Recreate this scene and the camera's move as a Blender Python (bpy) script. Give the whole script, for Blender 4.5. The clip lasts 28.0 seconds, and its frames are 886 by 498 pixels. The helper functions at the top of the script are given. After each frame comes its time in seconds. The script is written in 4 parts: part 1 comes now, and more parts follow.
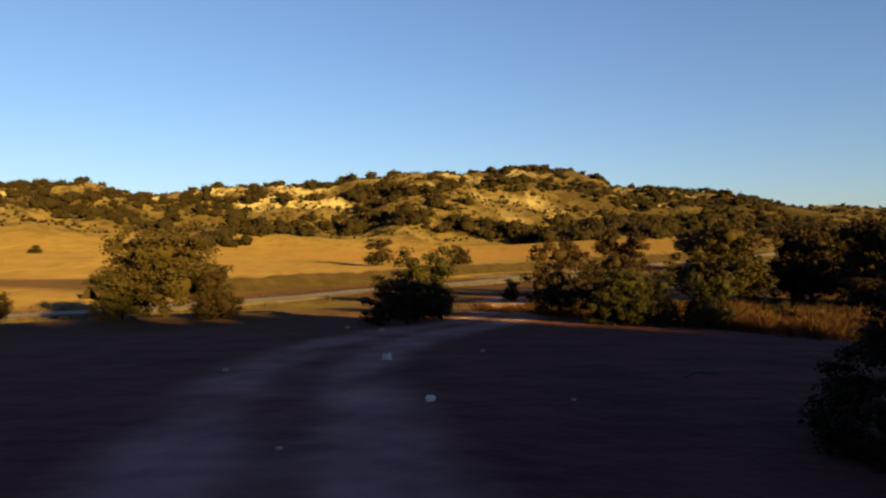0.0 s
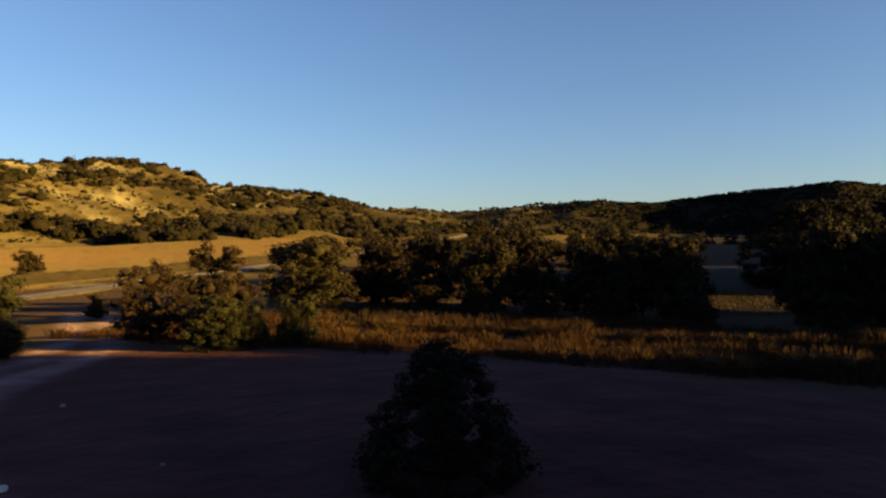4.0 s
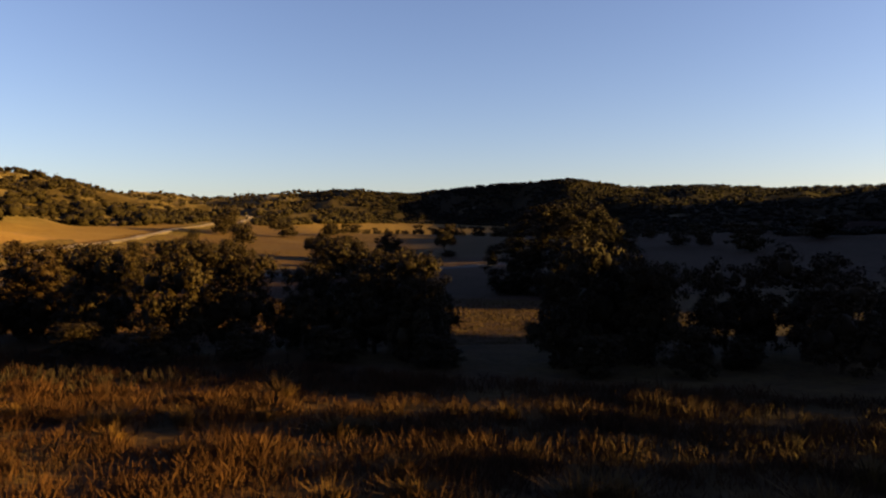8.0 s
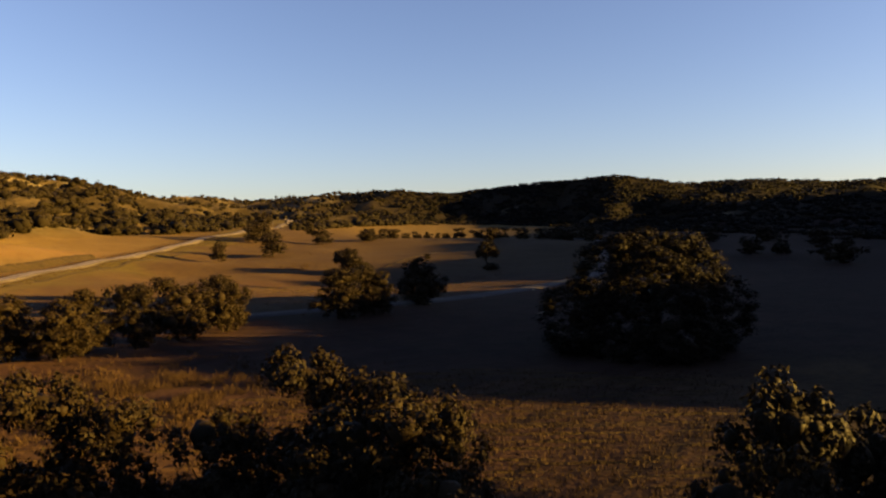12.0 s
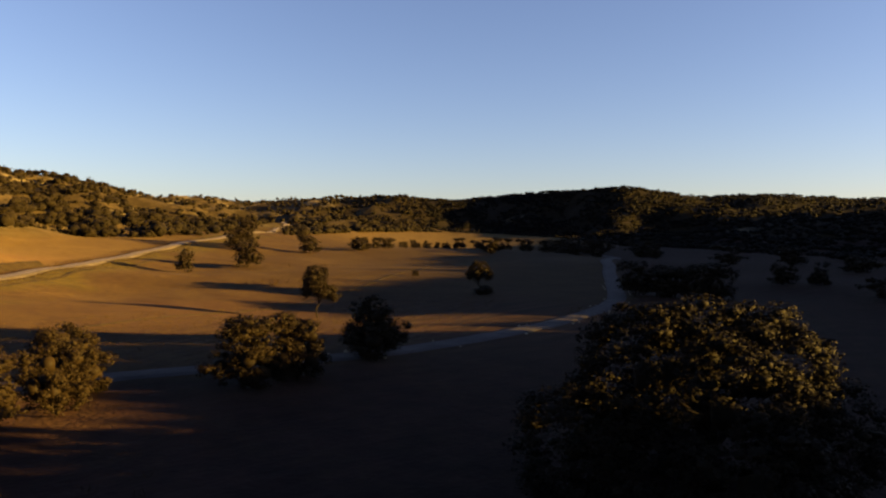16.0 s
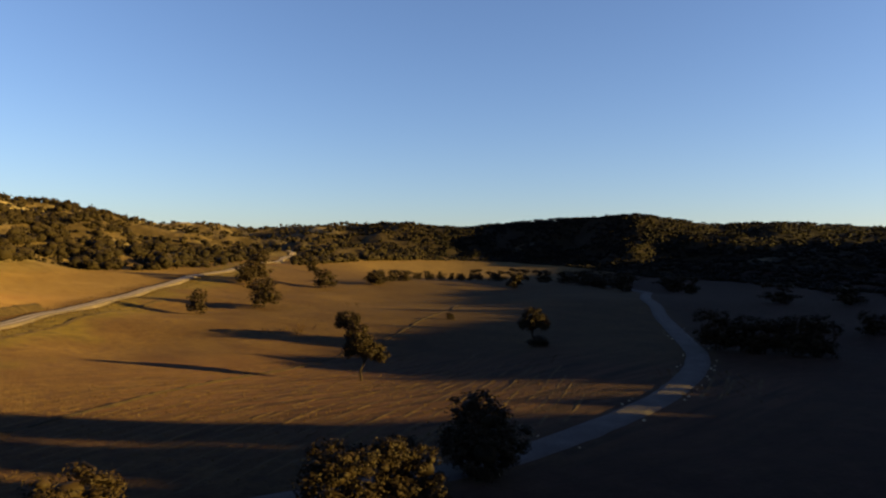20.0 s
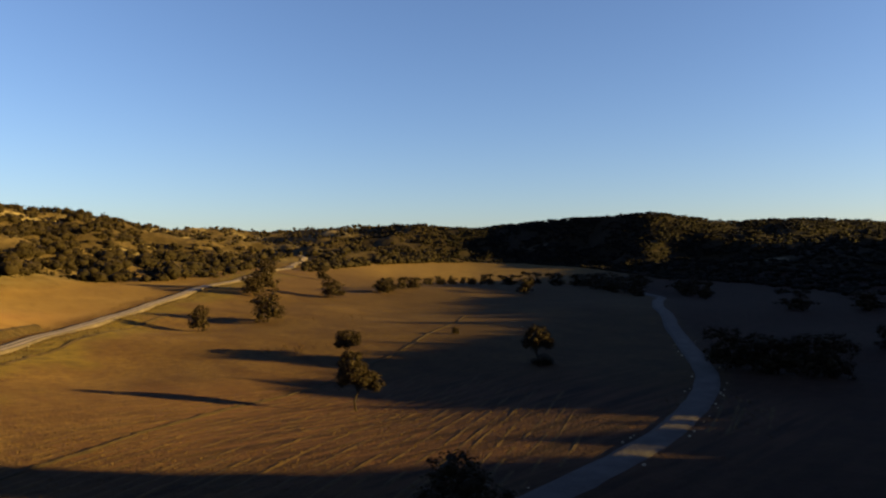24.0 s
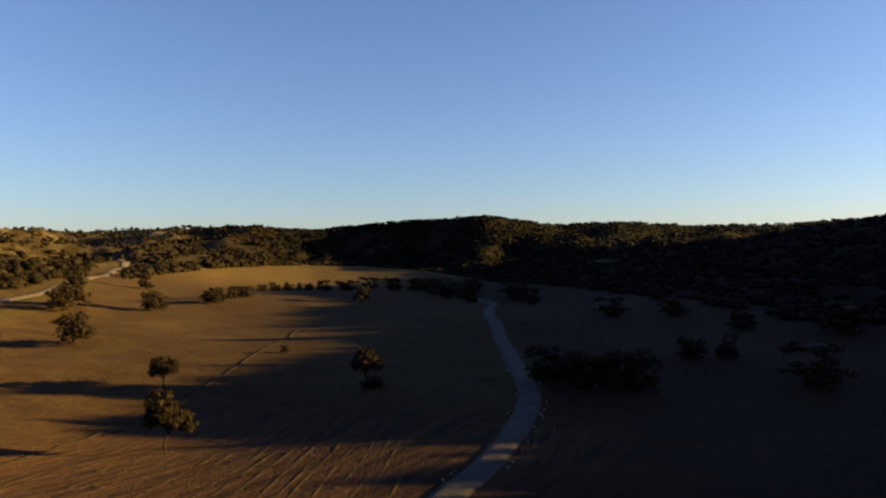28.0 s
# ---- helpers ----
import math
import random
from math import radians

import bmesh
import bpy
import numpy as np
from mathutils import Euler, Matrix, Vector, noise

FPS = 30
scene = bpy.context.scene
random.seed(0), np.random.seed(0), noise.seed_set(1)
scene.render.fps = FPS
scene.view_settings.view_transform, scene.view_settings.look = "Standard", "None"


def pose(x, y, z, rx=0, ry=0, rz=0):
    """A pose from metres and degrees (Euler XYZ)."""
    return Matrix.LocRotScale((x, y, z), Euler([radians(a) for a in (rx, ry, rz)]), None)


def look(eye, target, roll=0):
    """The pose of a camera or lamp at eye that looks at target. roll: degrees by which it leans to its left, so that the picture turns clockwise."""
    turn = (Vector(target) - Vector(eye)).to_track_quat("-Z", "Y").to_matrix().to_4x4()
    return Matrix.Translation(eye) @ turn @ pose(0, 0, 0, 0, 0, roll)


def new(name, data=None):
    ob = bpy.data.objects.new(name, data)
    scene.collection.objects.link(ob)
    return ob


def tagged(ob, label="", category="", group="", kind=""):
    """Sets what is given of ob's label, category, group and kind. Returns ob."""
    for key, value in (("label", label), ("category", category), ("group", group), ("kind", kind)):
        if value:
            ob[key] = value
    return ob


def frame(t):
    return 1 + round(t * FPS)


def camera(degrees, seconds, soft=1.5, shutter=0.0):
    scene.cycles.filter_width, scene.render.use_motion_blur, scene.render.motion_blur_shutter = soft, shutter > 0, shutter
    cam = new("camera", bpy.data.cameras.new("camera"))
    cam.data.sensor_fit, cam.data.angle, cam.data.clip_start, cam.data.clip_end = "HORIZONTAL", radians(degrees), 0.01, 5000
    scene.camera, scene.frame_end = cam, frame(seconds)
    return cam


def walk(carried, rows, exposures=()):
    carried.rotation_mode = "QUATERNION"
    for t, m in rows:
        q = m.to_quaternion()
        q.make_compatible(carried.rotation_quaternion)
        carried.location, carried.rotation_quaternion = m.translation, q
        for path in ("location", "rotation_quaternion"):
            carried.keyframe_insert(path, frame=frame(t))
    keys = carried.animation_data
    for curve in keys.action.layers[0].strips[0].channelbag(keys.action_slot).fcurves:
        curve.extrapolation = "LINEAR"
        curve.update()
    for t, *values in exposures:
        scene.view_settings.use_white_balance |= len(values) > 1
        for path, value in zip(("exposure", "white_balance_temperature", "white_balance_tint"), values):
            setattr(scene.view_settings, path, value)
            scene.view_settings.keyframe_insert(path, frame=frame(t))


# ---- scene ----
cam = camera(64.2, 28.0, soft=2.3)
PATH = [
    (0, pose(-0.00, 0.00, 1.84, 90.51, 0.10, 0.00)),
    (0.5, pose(0.04, 0.06, 2.03, 90.49, 0.24, -2.35)),
    (1, pose(-0.09, -0.15, 2.16, 90.43, 0.21, -3.33)),
    (1.5, pose(-0.08, -0.15, 2.22, 90.70, 0.22, -3.50)),
    (2, pose(-0.09, -0.23, 2.30, 90.62, 0.15, -3.15)),
    (2.5, pose(-0.06, -0.35, 2.40, 90.71, 0.23, -3.69)),
    (3, pose(0.03, -0.38, 2.47, 90.60, 0.35, -8.20)),
    (3.5, pose(-0.08, -0.79, 2.58, 90.39, 0.52, -18.22)),
    (4, pose(-0.07, -0.84, 2.66, 90.09, 0.73, -31.72)),
    (4.5, pose(-0.01, -0.80, 2.73, 89.23, 1.08, -44.64)),
    (5, pose(0.64, -0.47, 2.76, 89.23, 1.01, -47.20)),
    (5.5, pose(1.66, 0.08, 2.79, 89.23, 0.92, -49.76)),
    (6, pose(2.85, 0.74, 2.87, 89.23, 0.81, -52.33)),
    (6.5, pose(3.98, 1.44, 3.04, 89.23, 0.66, -54.89)),
    (7, pose(4.85, 2.07, 3.35, 89.19, 0.60, -52.01)),
    (7.5, pose(5.75, 2.93, 3.65, 89.07, 0.47, -50.49)),
    (8, pose(6.84, 4.14, 3.97, 88.89, 0.36, -51.01)),
    (8.5, pose(8.07, 5.47, 4.30, 88.81, 0.16, -52.43)),
    (9, pose(9.23, 6.79, 4.60, 88.96, 0.20, -53.05)),
    (9.5, pose(10.50, 8.15, 4.88, 88.91, 0.45, -52.25)),
    (10, pose(11.93, 9.44, 5.20, 88.92, 0.68, -51.13)),
    (10.5, pose(13.42, 10.42, 5.51, 88.95, 0.88, -50.50)),
    (11, pose(15.02, 11.35, 5.87, 88.92, 1.01, -49.56)),
    (11.5, pose(16.67, 12.28, 6.27, 88.90, 1.05, -48.32)),
    (12, pose(18.47, 13.26, 6.66, 88.77, 1.15, -47.56)),
    (12.5, pose(20.35, 14.30, 6.89, 88.85, 1.30, -47.76)),
    (13, pose(22.35, 15.36, 7.13, 88.89, 1.30, -48.52)),
    (13.5, pose(24.43, 16.43, 7.30, 88.93, 1.40, -49.16)),
    (14, pose(26.62, 17.49, 7.47, 88.98, 0.96, -48.73)),
    (14.5, pose(28.80, 18.61, 7.67, 89.03, 0.58, -48.31)),
    (15, pose(30.88, 19.86, 7.93, 89.07, 0.23, -47.88)),
    (15.5, pose(32.73, 21.32, 8.27, 89.12, -0.13, -47.45)),
    (16, pose(34.26, 23.04, 8.72, 89.21, -0.48, -47.04)),
    (16.5, pose(35.47, 25.05, 9.19, 89.45, -0.74, -46.73)),
    (17, pose(36.43, 27.32, 9.61, 89.52, -1.17, -46.62)),
    (17.5, pose(37.29, 29.65, 10.00, 89.79, -1.33, -45.69)),
    (18, pose(37.94, 32.00, 10.42, 90.12, -1.31, -44.24)),
    (18.5, pose(38.41, 34.14, 10.88, 90.72, -1.19, -43.46)),
    (19, pose(38.66, 35.74, 11.17, 90.47, -1.24, -43.48)),
    (19.5, pose(38.77, 36.98, 11.44, 90.92, -0.95, -45.17)),
    (20, pose(38.73, 37.90, 11.72, 91.21, -0.58, -47.11)),
    (20.5, pose(38.68, 38.49, 12.06, 91.25, -0.32, -47.50)),
    (21, pose(38.96, 38.88, 12.36, 91.24, -0.06, -47.29)),
    (21.5, pose(39.49, 39.08, 12.65, 91.24, 0.25, -47.09)),
    (22, pose(40.18, 39.11, 12.96, 91.24, 0.60, -46.88)),
    (22.5, pose(40.98, 38.98, 13.31, 91.23, 0.97, -46.67)),
    (23, pose(41.80, 38.71, 13.73, 91.20, 0.73, -48.01)),
    (23.5, pose(42.21, 38.38, 14.18, 91.00, 0.60, -48.33)),
    (24, pose(42.49, 38.22, 14.64, 91.10, 0.27, -45.84)),
    (24.5, pose(42.94, 38.25, 15.13, 91.25, 0.01, -40.72)),
    (25, pose(43.46, 38.18, 15.65, 91.30, -0.21, -32.79)),
    (25.5, pose(44.06, 37.94, 16.06, 91.33, -0.65, -26.20)),
    (26, pose(44.50, 37.82, 16.35, 91.41, -0.60, -26.24)),
    (26.5, pose(44.69, 37.93, 16.68, 91.30, -0.22, -34.82)),
    (27, pose(44.84, 37.99, 17.02, 91.02, 0.20, -48.15)),
    (27.5, pose(45.02, 38.04, 17.45, 90.93, 0.67, -58.28)),
    (28, pose(45.22, 37.98, 17.89, 90.88, 0.58, -58.64)),
]
# seconds, stops, kelvin, tint: the film's camera warms its picture in the middle of the flight
TONE = [(0, 2.28, 6850, 24), (4.5, 2.34, 6650, 22), (6.5, 2.64, 7550, 37), (16.5, 2.62, 7550, 37), (20, 2.52, 6700, 28), (24.5, 2.46, 6600, 27), (25.5, 2.3, 6350, 26), (26, 2.26, 6250, 26), (27, 2.4, 6250, 26), (28, 2.46, 6600, 28)]
walk(cam, PATH, TONE)

# ---- light ----
SUN_BEARING, SUN_HEIGHT = 145.0, 8.6
world = bpy.data.worlds.new("sky")
scene.world = world
world.use_nodes = True
wn = world.node_tree.nodes
sky = wn.new("ShaderNodeTexSky")
sky.sky_type = "NISHITA"
sky.sun_disc = False
sky.sun_elevation = radians(SUN_HEIGHT)
sky.sun_rotation = radians(SUN_BEARING)
sky.air_density, sky.dust_density, sky.ozone_density = 1.0, 0.5, 3.5
wn["Background"].inputs[1].default_value = 0.041
world.node_tree.links.new(sky.outputs[0], wn["Background"].inputs[0])
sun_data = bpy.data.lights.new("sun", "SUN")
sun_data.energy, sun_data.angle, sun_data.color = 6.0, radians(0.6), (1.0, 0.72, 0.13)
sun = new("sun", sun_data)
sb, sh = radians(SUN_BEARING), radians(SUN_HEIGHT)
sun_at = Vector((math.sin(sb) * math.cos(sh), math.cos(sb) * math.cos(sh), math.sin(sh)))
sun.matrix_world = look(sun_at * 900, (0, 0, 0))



# ---- materials ----
def material(name, base, dark, scale=1.0, rough=0.9, bump=0.4, fine=14.0, island=0.0, obj=0.0):
    """Two-scale noise between two colours, with fine relief; island and obj vary it from piece to piece."""
    m = bpy.data.materials.new(name)
    m.use_nodes = True
    n, l = m.node_tree.nodes, m.node_tree.links
    p = n["Principled BSDF"]
    p.inputs["Roughness"].default_value = rough
    p.inputs["Diffuse Roughness"].default_value = 0.8
    p.inputs["Specular IOR Level"].default_value = 0.08
    geo = n.new("ShaderNodeNewGeometry")
    big, small = n.new("ShaderNodeTexNoise"), n.new("ShaderNodeTexNoise")
    big.inputs["Scale"].default_value, small.inputs["Scale"].default_value = scale, scale * fine
    big.inputs["Detail"].default_value, small.inputs["Detail"].default_value = 4, 3
    l.new(geo.outputs["Position"], big.inputs["Vector"])
    l.new(geo.outputs["Position"], small.inputs["Vector"])
    mul = n.new("ShaderNodeMath")
    mul.operation = "MULTIPLY_ADD"
    mul.inputs[1].default_value = 0.45
    l.new(small.outputs[0], mul.inputs[0])
    l.new(big.outputs[0], mul.inputs[2])
    last = mul.outputs[0]
    for amount, kind in ((island, "geo"), (obj, "obj")):
        if amount:
            src = geo.outputs["Random Per Island"] if kind == "geo" else n.new("ShaderNodeObjectInfo").outputs["Random"]
            add = n.new("ShaderNodeMath")
            add.operation = "MULTIPLY_ADD"
            add.inputs[1].default_value = amount
            l.new(src, add.inputs[0])
            l.new(last, add.inputs[2])
            last = add.outputs[0]
    ramp = n.new("ShaderNodeValToRGB")
    ramp.color_ramp.elements[0].position, ramp.color_ramp.elements[1].position = 0.45, 0.95 + island * .6 + obj * .6
    ramp.color_ramp.elements[0].color, ramp.color_ramp.elements[1].color = (*dark, 1), (*base, 1)
    l.new(last, ramp.inputs[0])
    l.new(ramp.outputs[0], p.inputs["Base Color"])
    if bump:
        b = n.new("ShaderNodeBump")
        b.inputs["Strength"].default_value, b.inputs["Distance"].default_value = bump, 0.25 / scale / fine * 4
        l.new(small.outputs[0], b.inputs["Height"])
        l.new(b.outputs[0], p.inputs["Normal"])
    return m


# holm oak leaves darkened, painting shade into the big clump and cone bush
LEAF_SHADE = material("shaded_oak_leaves", (0.0085, 0.0056, 0.0024), (0.0016, 0.0012, 0.0008), 0.5, 0.75, 0, 9, island=0.3)
LEAF = material("holm_oak_leaves", (0.0122, 0.0077, 0.0032), (0.0020, 0.0015, 0.0010), 0.6, 0.7, 0, 9, island=0.3, obj=0.2)
LEAF_PALE = material("pale_shrub_leaves", (0.0170, 0.0150, 0.0046), (0.0036, 0.0033, 0.0015), 0.8, 0.6, 0, 9, island=0.4, obj=0.1)
LEAF_RUST = material("dry_brown_leaves", (0.0138, 0.0078, 0.0036), (0.0026, 0.0016, 0.0011), 0.8, 0.7, 0, 9, island=0.4, obj=0.1)
OLIVE = material("olive_leaves", (0.0195, 0.0140, 0.0052), (0.0036, 0.0028, 0.0015), 0.7, 0.7, 0, 9, island=0.35, obj=0.1)
SCRUB = material("hill_scrub", (0.0098, 0.0068, 0.0027), (0.0022, 0.0017, 0.0010), 0.05, 0.8, 0, 20, island=0.45)
# hill scrub again, much darker: the far hills' shade put into the leaf colour
WOOD_SHADE = material("oak_wood", (0.0032, 0.0025, 0.0014), (0.0015, 0.0012, 0.0009), 0.05, 0.85, 0, 20, island=0.25)
BARK = material("grey_brown_bark", (0.026, 0.019, 0.014), (0.010, 0.007, 0.006), 2.0, 0.95, 0.6)
GRAVEL = material("pale_gravel", (0.0546, 0.0490, 0.0504), (0.0294, 0.0266, 0.0280), 0.5, 0.95, 0.5)
ASPHALT = material("worn_asphalt", (0.165, 0.145, 0.128), (0.085, 0.075, 0.068), 0.4, 0.85, 0.3)
GRASS = material("dry_grass", (0.0295, 0.0118, 0.0054), (0.0046, 0.0019, 0.0017), 0.35, 0.8, 0, 6, island=0.35)
STRAW = material("straw_stubble", (0.036, 0.0205, 0.010), (0.012, 0.007, 0.0045), 0.4, 0.85, 0, 8, island=0.5)
STONE = material("pale_limestone", (0.26, 0.22, 0.16), (0.14, 0.115, 0.08), 1.0, 0.9, 0.5)
LITTER = material("white_plastic", (0.42, 0.42, 0.42), (0.3, 0.3, 0.3), 6.0, 0.5, 0.2)

# ---- the lie of the land ----
CX, CY = 20.0, 15.0
LEVELS_NEAR = [(0, 0, .5), (-1, 15, 0), (3, 9, .4), (20, 21, -.6), (22, 15, -.8), (33, 25, -1.1), (43, 33, -.9), (60, 69, -.5), (49, 63, -.7), (61, 35, -1), (100, 110, -2.4), (124, 73, -.6),
               (85, 136, -1.2), (112, 178, .6), (217, 128, 3), (140, 68, 0), (146, 205, 2.8), (63, 204, 6.5), (230, 254, 5), (-20, 150, .6), (3, 112, -.7)]
LEVELS_FAR = [(-11, 124, 0), (-60, 150, 2), (-20, 52, -2.2), (0, 76, -1.5), (22, 101.7, -.5), (45, 128.8, .5), (65, 152.4, 1.4), (85, 176, 2.3), (105, 199.6, 3.2), (126, 224.4, 4.2), (155, 258.6, 5.5),
              (183, 291.6, 6.7), (-40, 28, -2.2), (-24, 44, -2), (-11, 29, -.8), (-60, 60, -1.5), (0, -40, 1), (60, -20, 0), (170, 170, 1.0), (180, 60, 1.5), (230, 20, 3)]
# bearing from the centre, foot radius, foot height, crest radius, crest height
RIM_WEST = [(-180, 420, 10, 900, 40), (-100, 300, 8, 600, 35), (-60, 210, 8, 420, 35), (-37, 195, 9, 392, 32.8), (-31, 195, 9, 392, 35.8), (-26, 195, 8, 392, 31.2), (-20, 195, 8, 388, 38.2),
            (-12, 190, 7, 380, 39.2), (-7, 188, 7, 372, 45.5), (-2, 186, 7, 385, 47.7), (2, 186, 7, 420, 53), (6, 186, 6.5, 465, 58.5), (9, 190, 6.5, 480, 54.7), (12, 200, 6.5, 490, 45.8),
            (15, 215, 7, 480, 44.6), (20, 250, 8, 545, 47.1)]
RIM_EAST = [(23, 280, 9, 580, 42.6), (27, 330, 11, 800, 47.6), (32, 360, 12, 1050, 56.6), (37, 450, 11, 850, 51.6), (41.7, 555, 14, 728, 50.6), (48, 610, 14.5, 735, 47.6), (52, 600, 13.5, 725, 51.6),
            (56, 550, 11, 695, 55.6), (61.4, 420, 6, 660, 56.1), (67, 340, 6, 700, 49.6), (72, 280, 5, 730, 51.6), (77, 230, 5, 745, 47.6), (83, 210, 4, 750, 47.6), (89, 200, 4, 760, 51.6),
            (100, 200, 4, 760, 57.6), (125, 240, 6, 700, 50), (180, 420, 10, 900, 40)]
LV, RM = np.array(LEVELS_NEAR + LEVELS_FAR), np.array(RIM_WEST + RIM_EAST)
def fbm(x, y, seed=0):
    r = np.random.RandomState(seed); out = np.zeros_like(x)
    for k in range(7):
        a = r.uniform(0, 6.283); fr = 2 ** (k * .6); p = r.uniform(0, 6.283, 2)
        out = out + np.sin(fr * (x * math.cos(a) + y * math.sin(a)) + p[0]) * np.sin(fr * (-x * math.sin(a) + y * math.cos(a)) * 1.3 + p[1]) / fr ** .8
    return out
def ridge_line(u):
    return -88 - .65 * np.clip(u - 90, 0, 900) - 40 * np.clip((u - 330) / 80, 0, 1)
def ground(x, y):
    x, y = np.asarray(x, float), np.asarray(y, float)
    sh = x.shape; x, y = x.ravel(), y.ravel()
    d2 = (x[:, None] - LV[:, 0]) ** 2 + (y[:, None] - LV[:, 1]) ** 2
    w = 1 / (d2 + 60) ** 1.7
    z0 = (w * LV[:, 2]).sum(1) / w.sum(1)
    r = np.hypot(x - CX, y - CY); b = np.degrees(np.arctan2(x - CX, y - CY))
    rf, zf, rc, zc = (np.interp(b, RM[:, 0], RM[:, k]) for k in (1, 2, 3, 4))
    t = (r - rf) / (rc - rf); tc = np.clip(t, 0, 1)
    late, power = np.clip((b - 50) / 6, 0, 1), np.interp(b, (64, 68), (2.6, 1.9))
    up = zf + (zc - zf) * ((.35 * tc + .65 * tc * tc * (3 - 2 * tc)) * (1 - late) + tc ** power * late)
    rough = (fbm(x / 26, y / 26, 3) * 2.6 - np.abs(fbm(x / 48, y / 48, 17)) * 5.0 + 2.5) * np.clip(tc * 4, 0, 1) * np.clip((1.0 - tc) * 5, .15, 1)
    ka = np.interp(rf, (220, 400), (.75, .55)); kb = np.interp(rf, (220, 400), (1.25, 1.02))
    k = np.clip((r / rf - ka) / (kb - ka), 0, 1); k = k * k * (3 - 2 * k)
    z = z0 * (1 - k) + np.where(t > 0, up, zf + np.minimum(t, 0) * 10) * k + rough
    z = z - np.clip(r - rc, 0, 900) * .035
    # unseen rise behind the start, shaped to cast shade, low where light comes through
    u, v = .8192 * x + .5736 * y, -.5736 * x + .8192 * y
    tip = np.interp(u, SH[:, 0], SH[:, 1]); v0 = ridge_line(u)
    top = (tip - v0) * .1512 - np.interp(tip, (-18, -9), (.3, 4.6))
    ridge = np.clip(top - np.clip(z, 0, 80), 0, 80) * np.exp(-((v - v0) / np.where(v > v0, 18 + .06 * np.clip(u - 90, 0, 500), 60)) ** 2)
    z = z + ridge * np.clip((u + 130) / 40, 0, 1) * np.clip((900 - u) / 200, 0, 1)
    return z.reshape(sh)
# along the rise: how far its shadow reaches over level ground
REACH_NEAR = [(-200, 79), (-54, 62), (-6, 36), (3, 29), (10, 23), (15, 17), (17.5, 8), (18.5, 2), (20, -4), (21, -10), (22, -14), (27, -14), (28.8, 2), (30, 14), (34, 15), (41, 21), (42.5, -40), (54, -40),
              (55.5, 8), (59.5, 14), (64, 16), (66, 12), (74, 12), (79, 22), (88.2, 25), (101.6, 28), (106.6, 22), (108.2, 14), (110.2, 8), (112, 0)]
REACH_FAR = [(113, -6), (116.6, -7), (117.6, 0), (119.8, 0), (121, -5), (126, -9), (129.6, -6), (131, 1), (133.4, 5), (139, 12.5), (144.6, 22), (149.5, 34), (160, 25), (167.6, 25.5), (176, 32),
             (184.7, 30), (195, 22), (215.5, 28), (224, 30.5), (257, 46), (290, 54), (307, 46), (318, 60), (347, 90), (422, 100), (470, 80), (537, 40), (560, -10), (600, -60), (672, -90), (859, -150)]
SH = np.array(REACH_NEAR + REACH_FAR)




def at_ground(x, y):
    return float(ground(np.array([x]), np.array([y]))[0])


def mesh_of(name, verts, faces, mat, smooth=False):
    me = bpy.data.meshes.new(name)
    me.from_pydata(verts if isinstance(verts, list) else verts.tolist(), [], faces if isinstance(faces, list) else faces.tolist())
    me.materials.append(mat)
    if smooth:
        me.polygons.foreach_set("use_smooth", [True] * len(me.polygons))
    me.update()
    return me


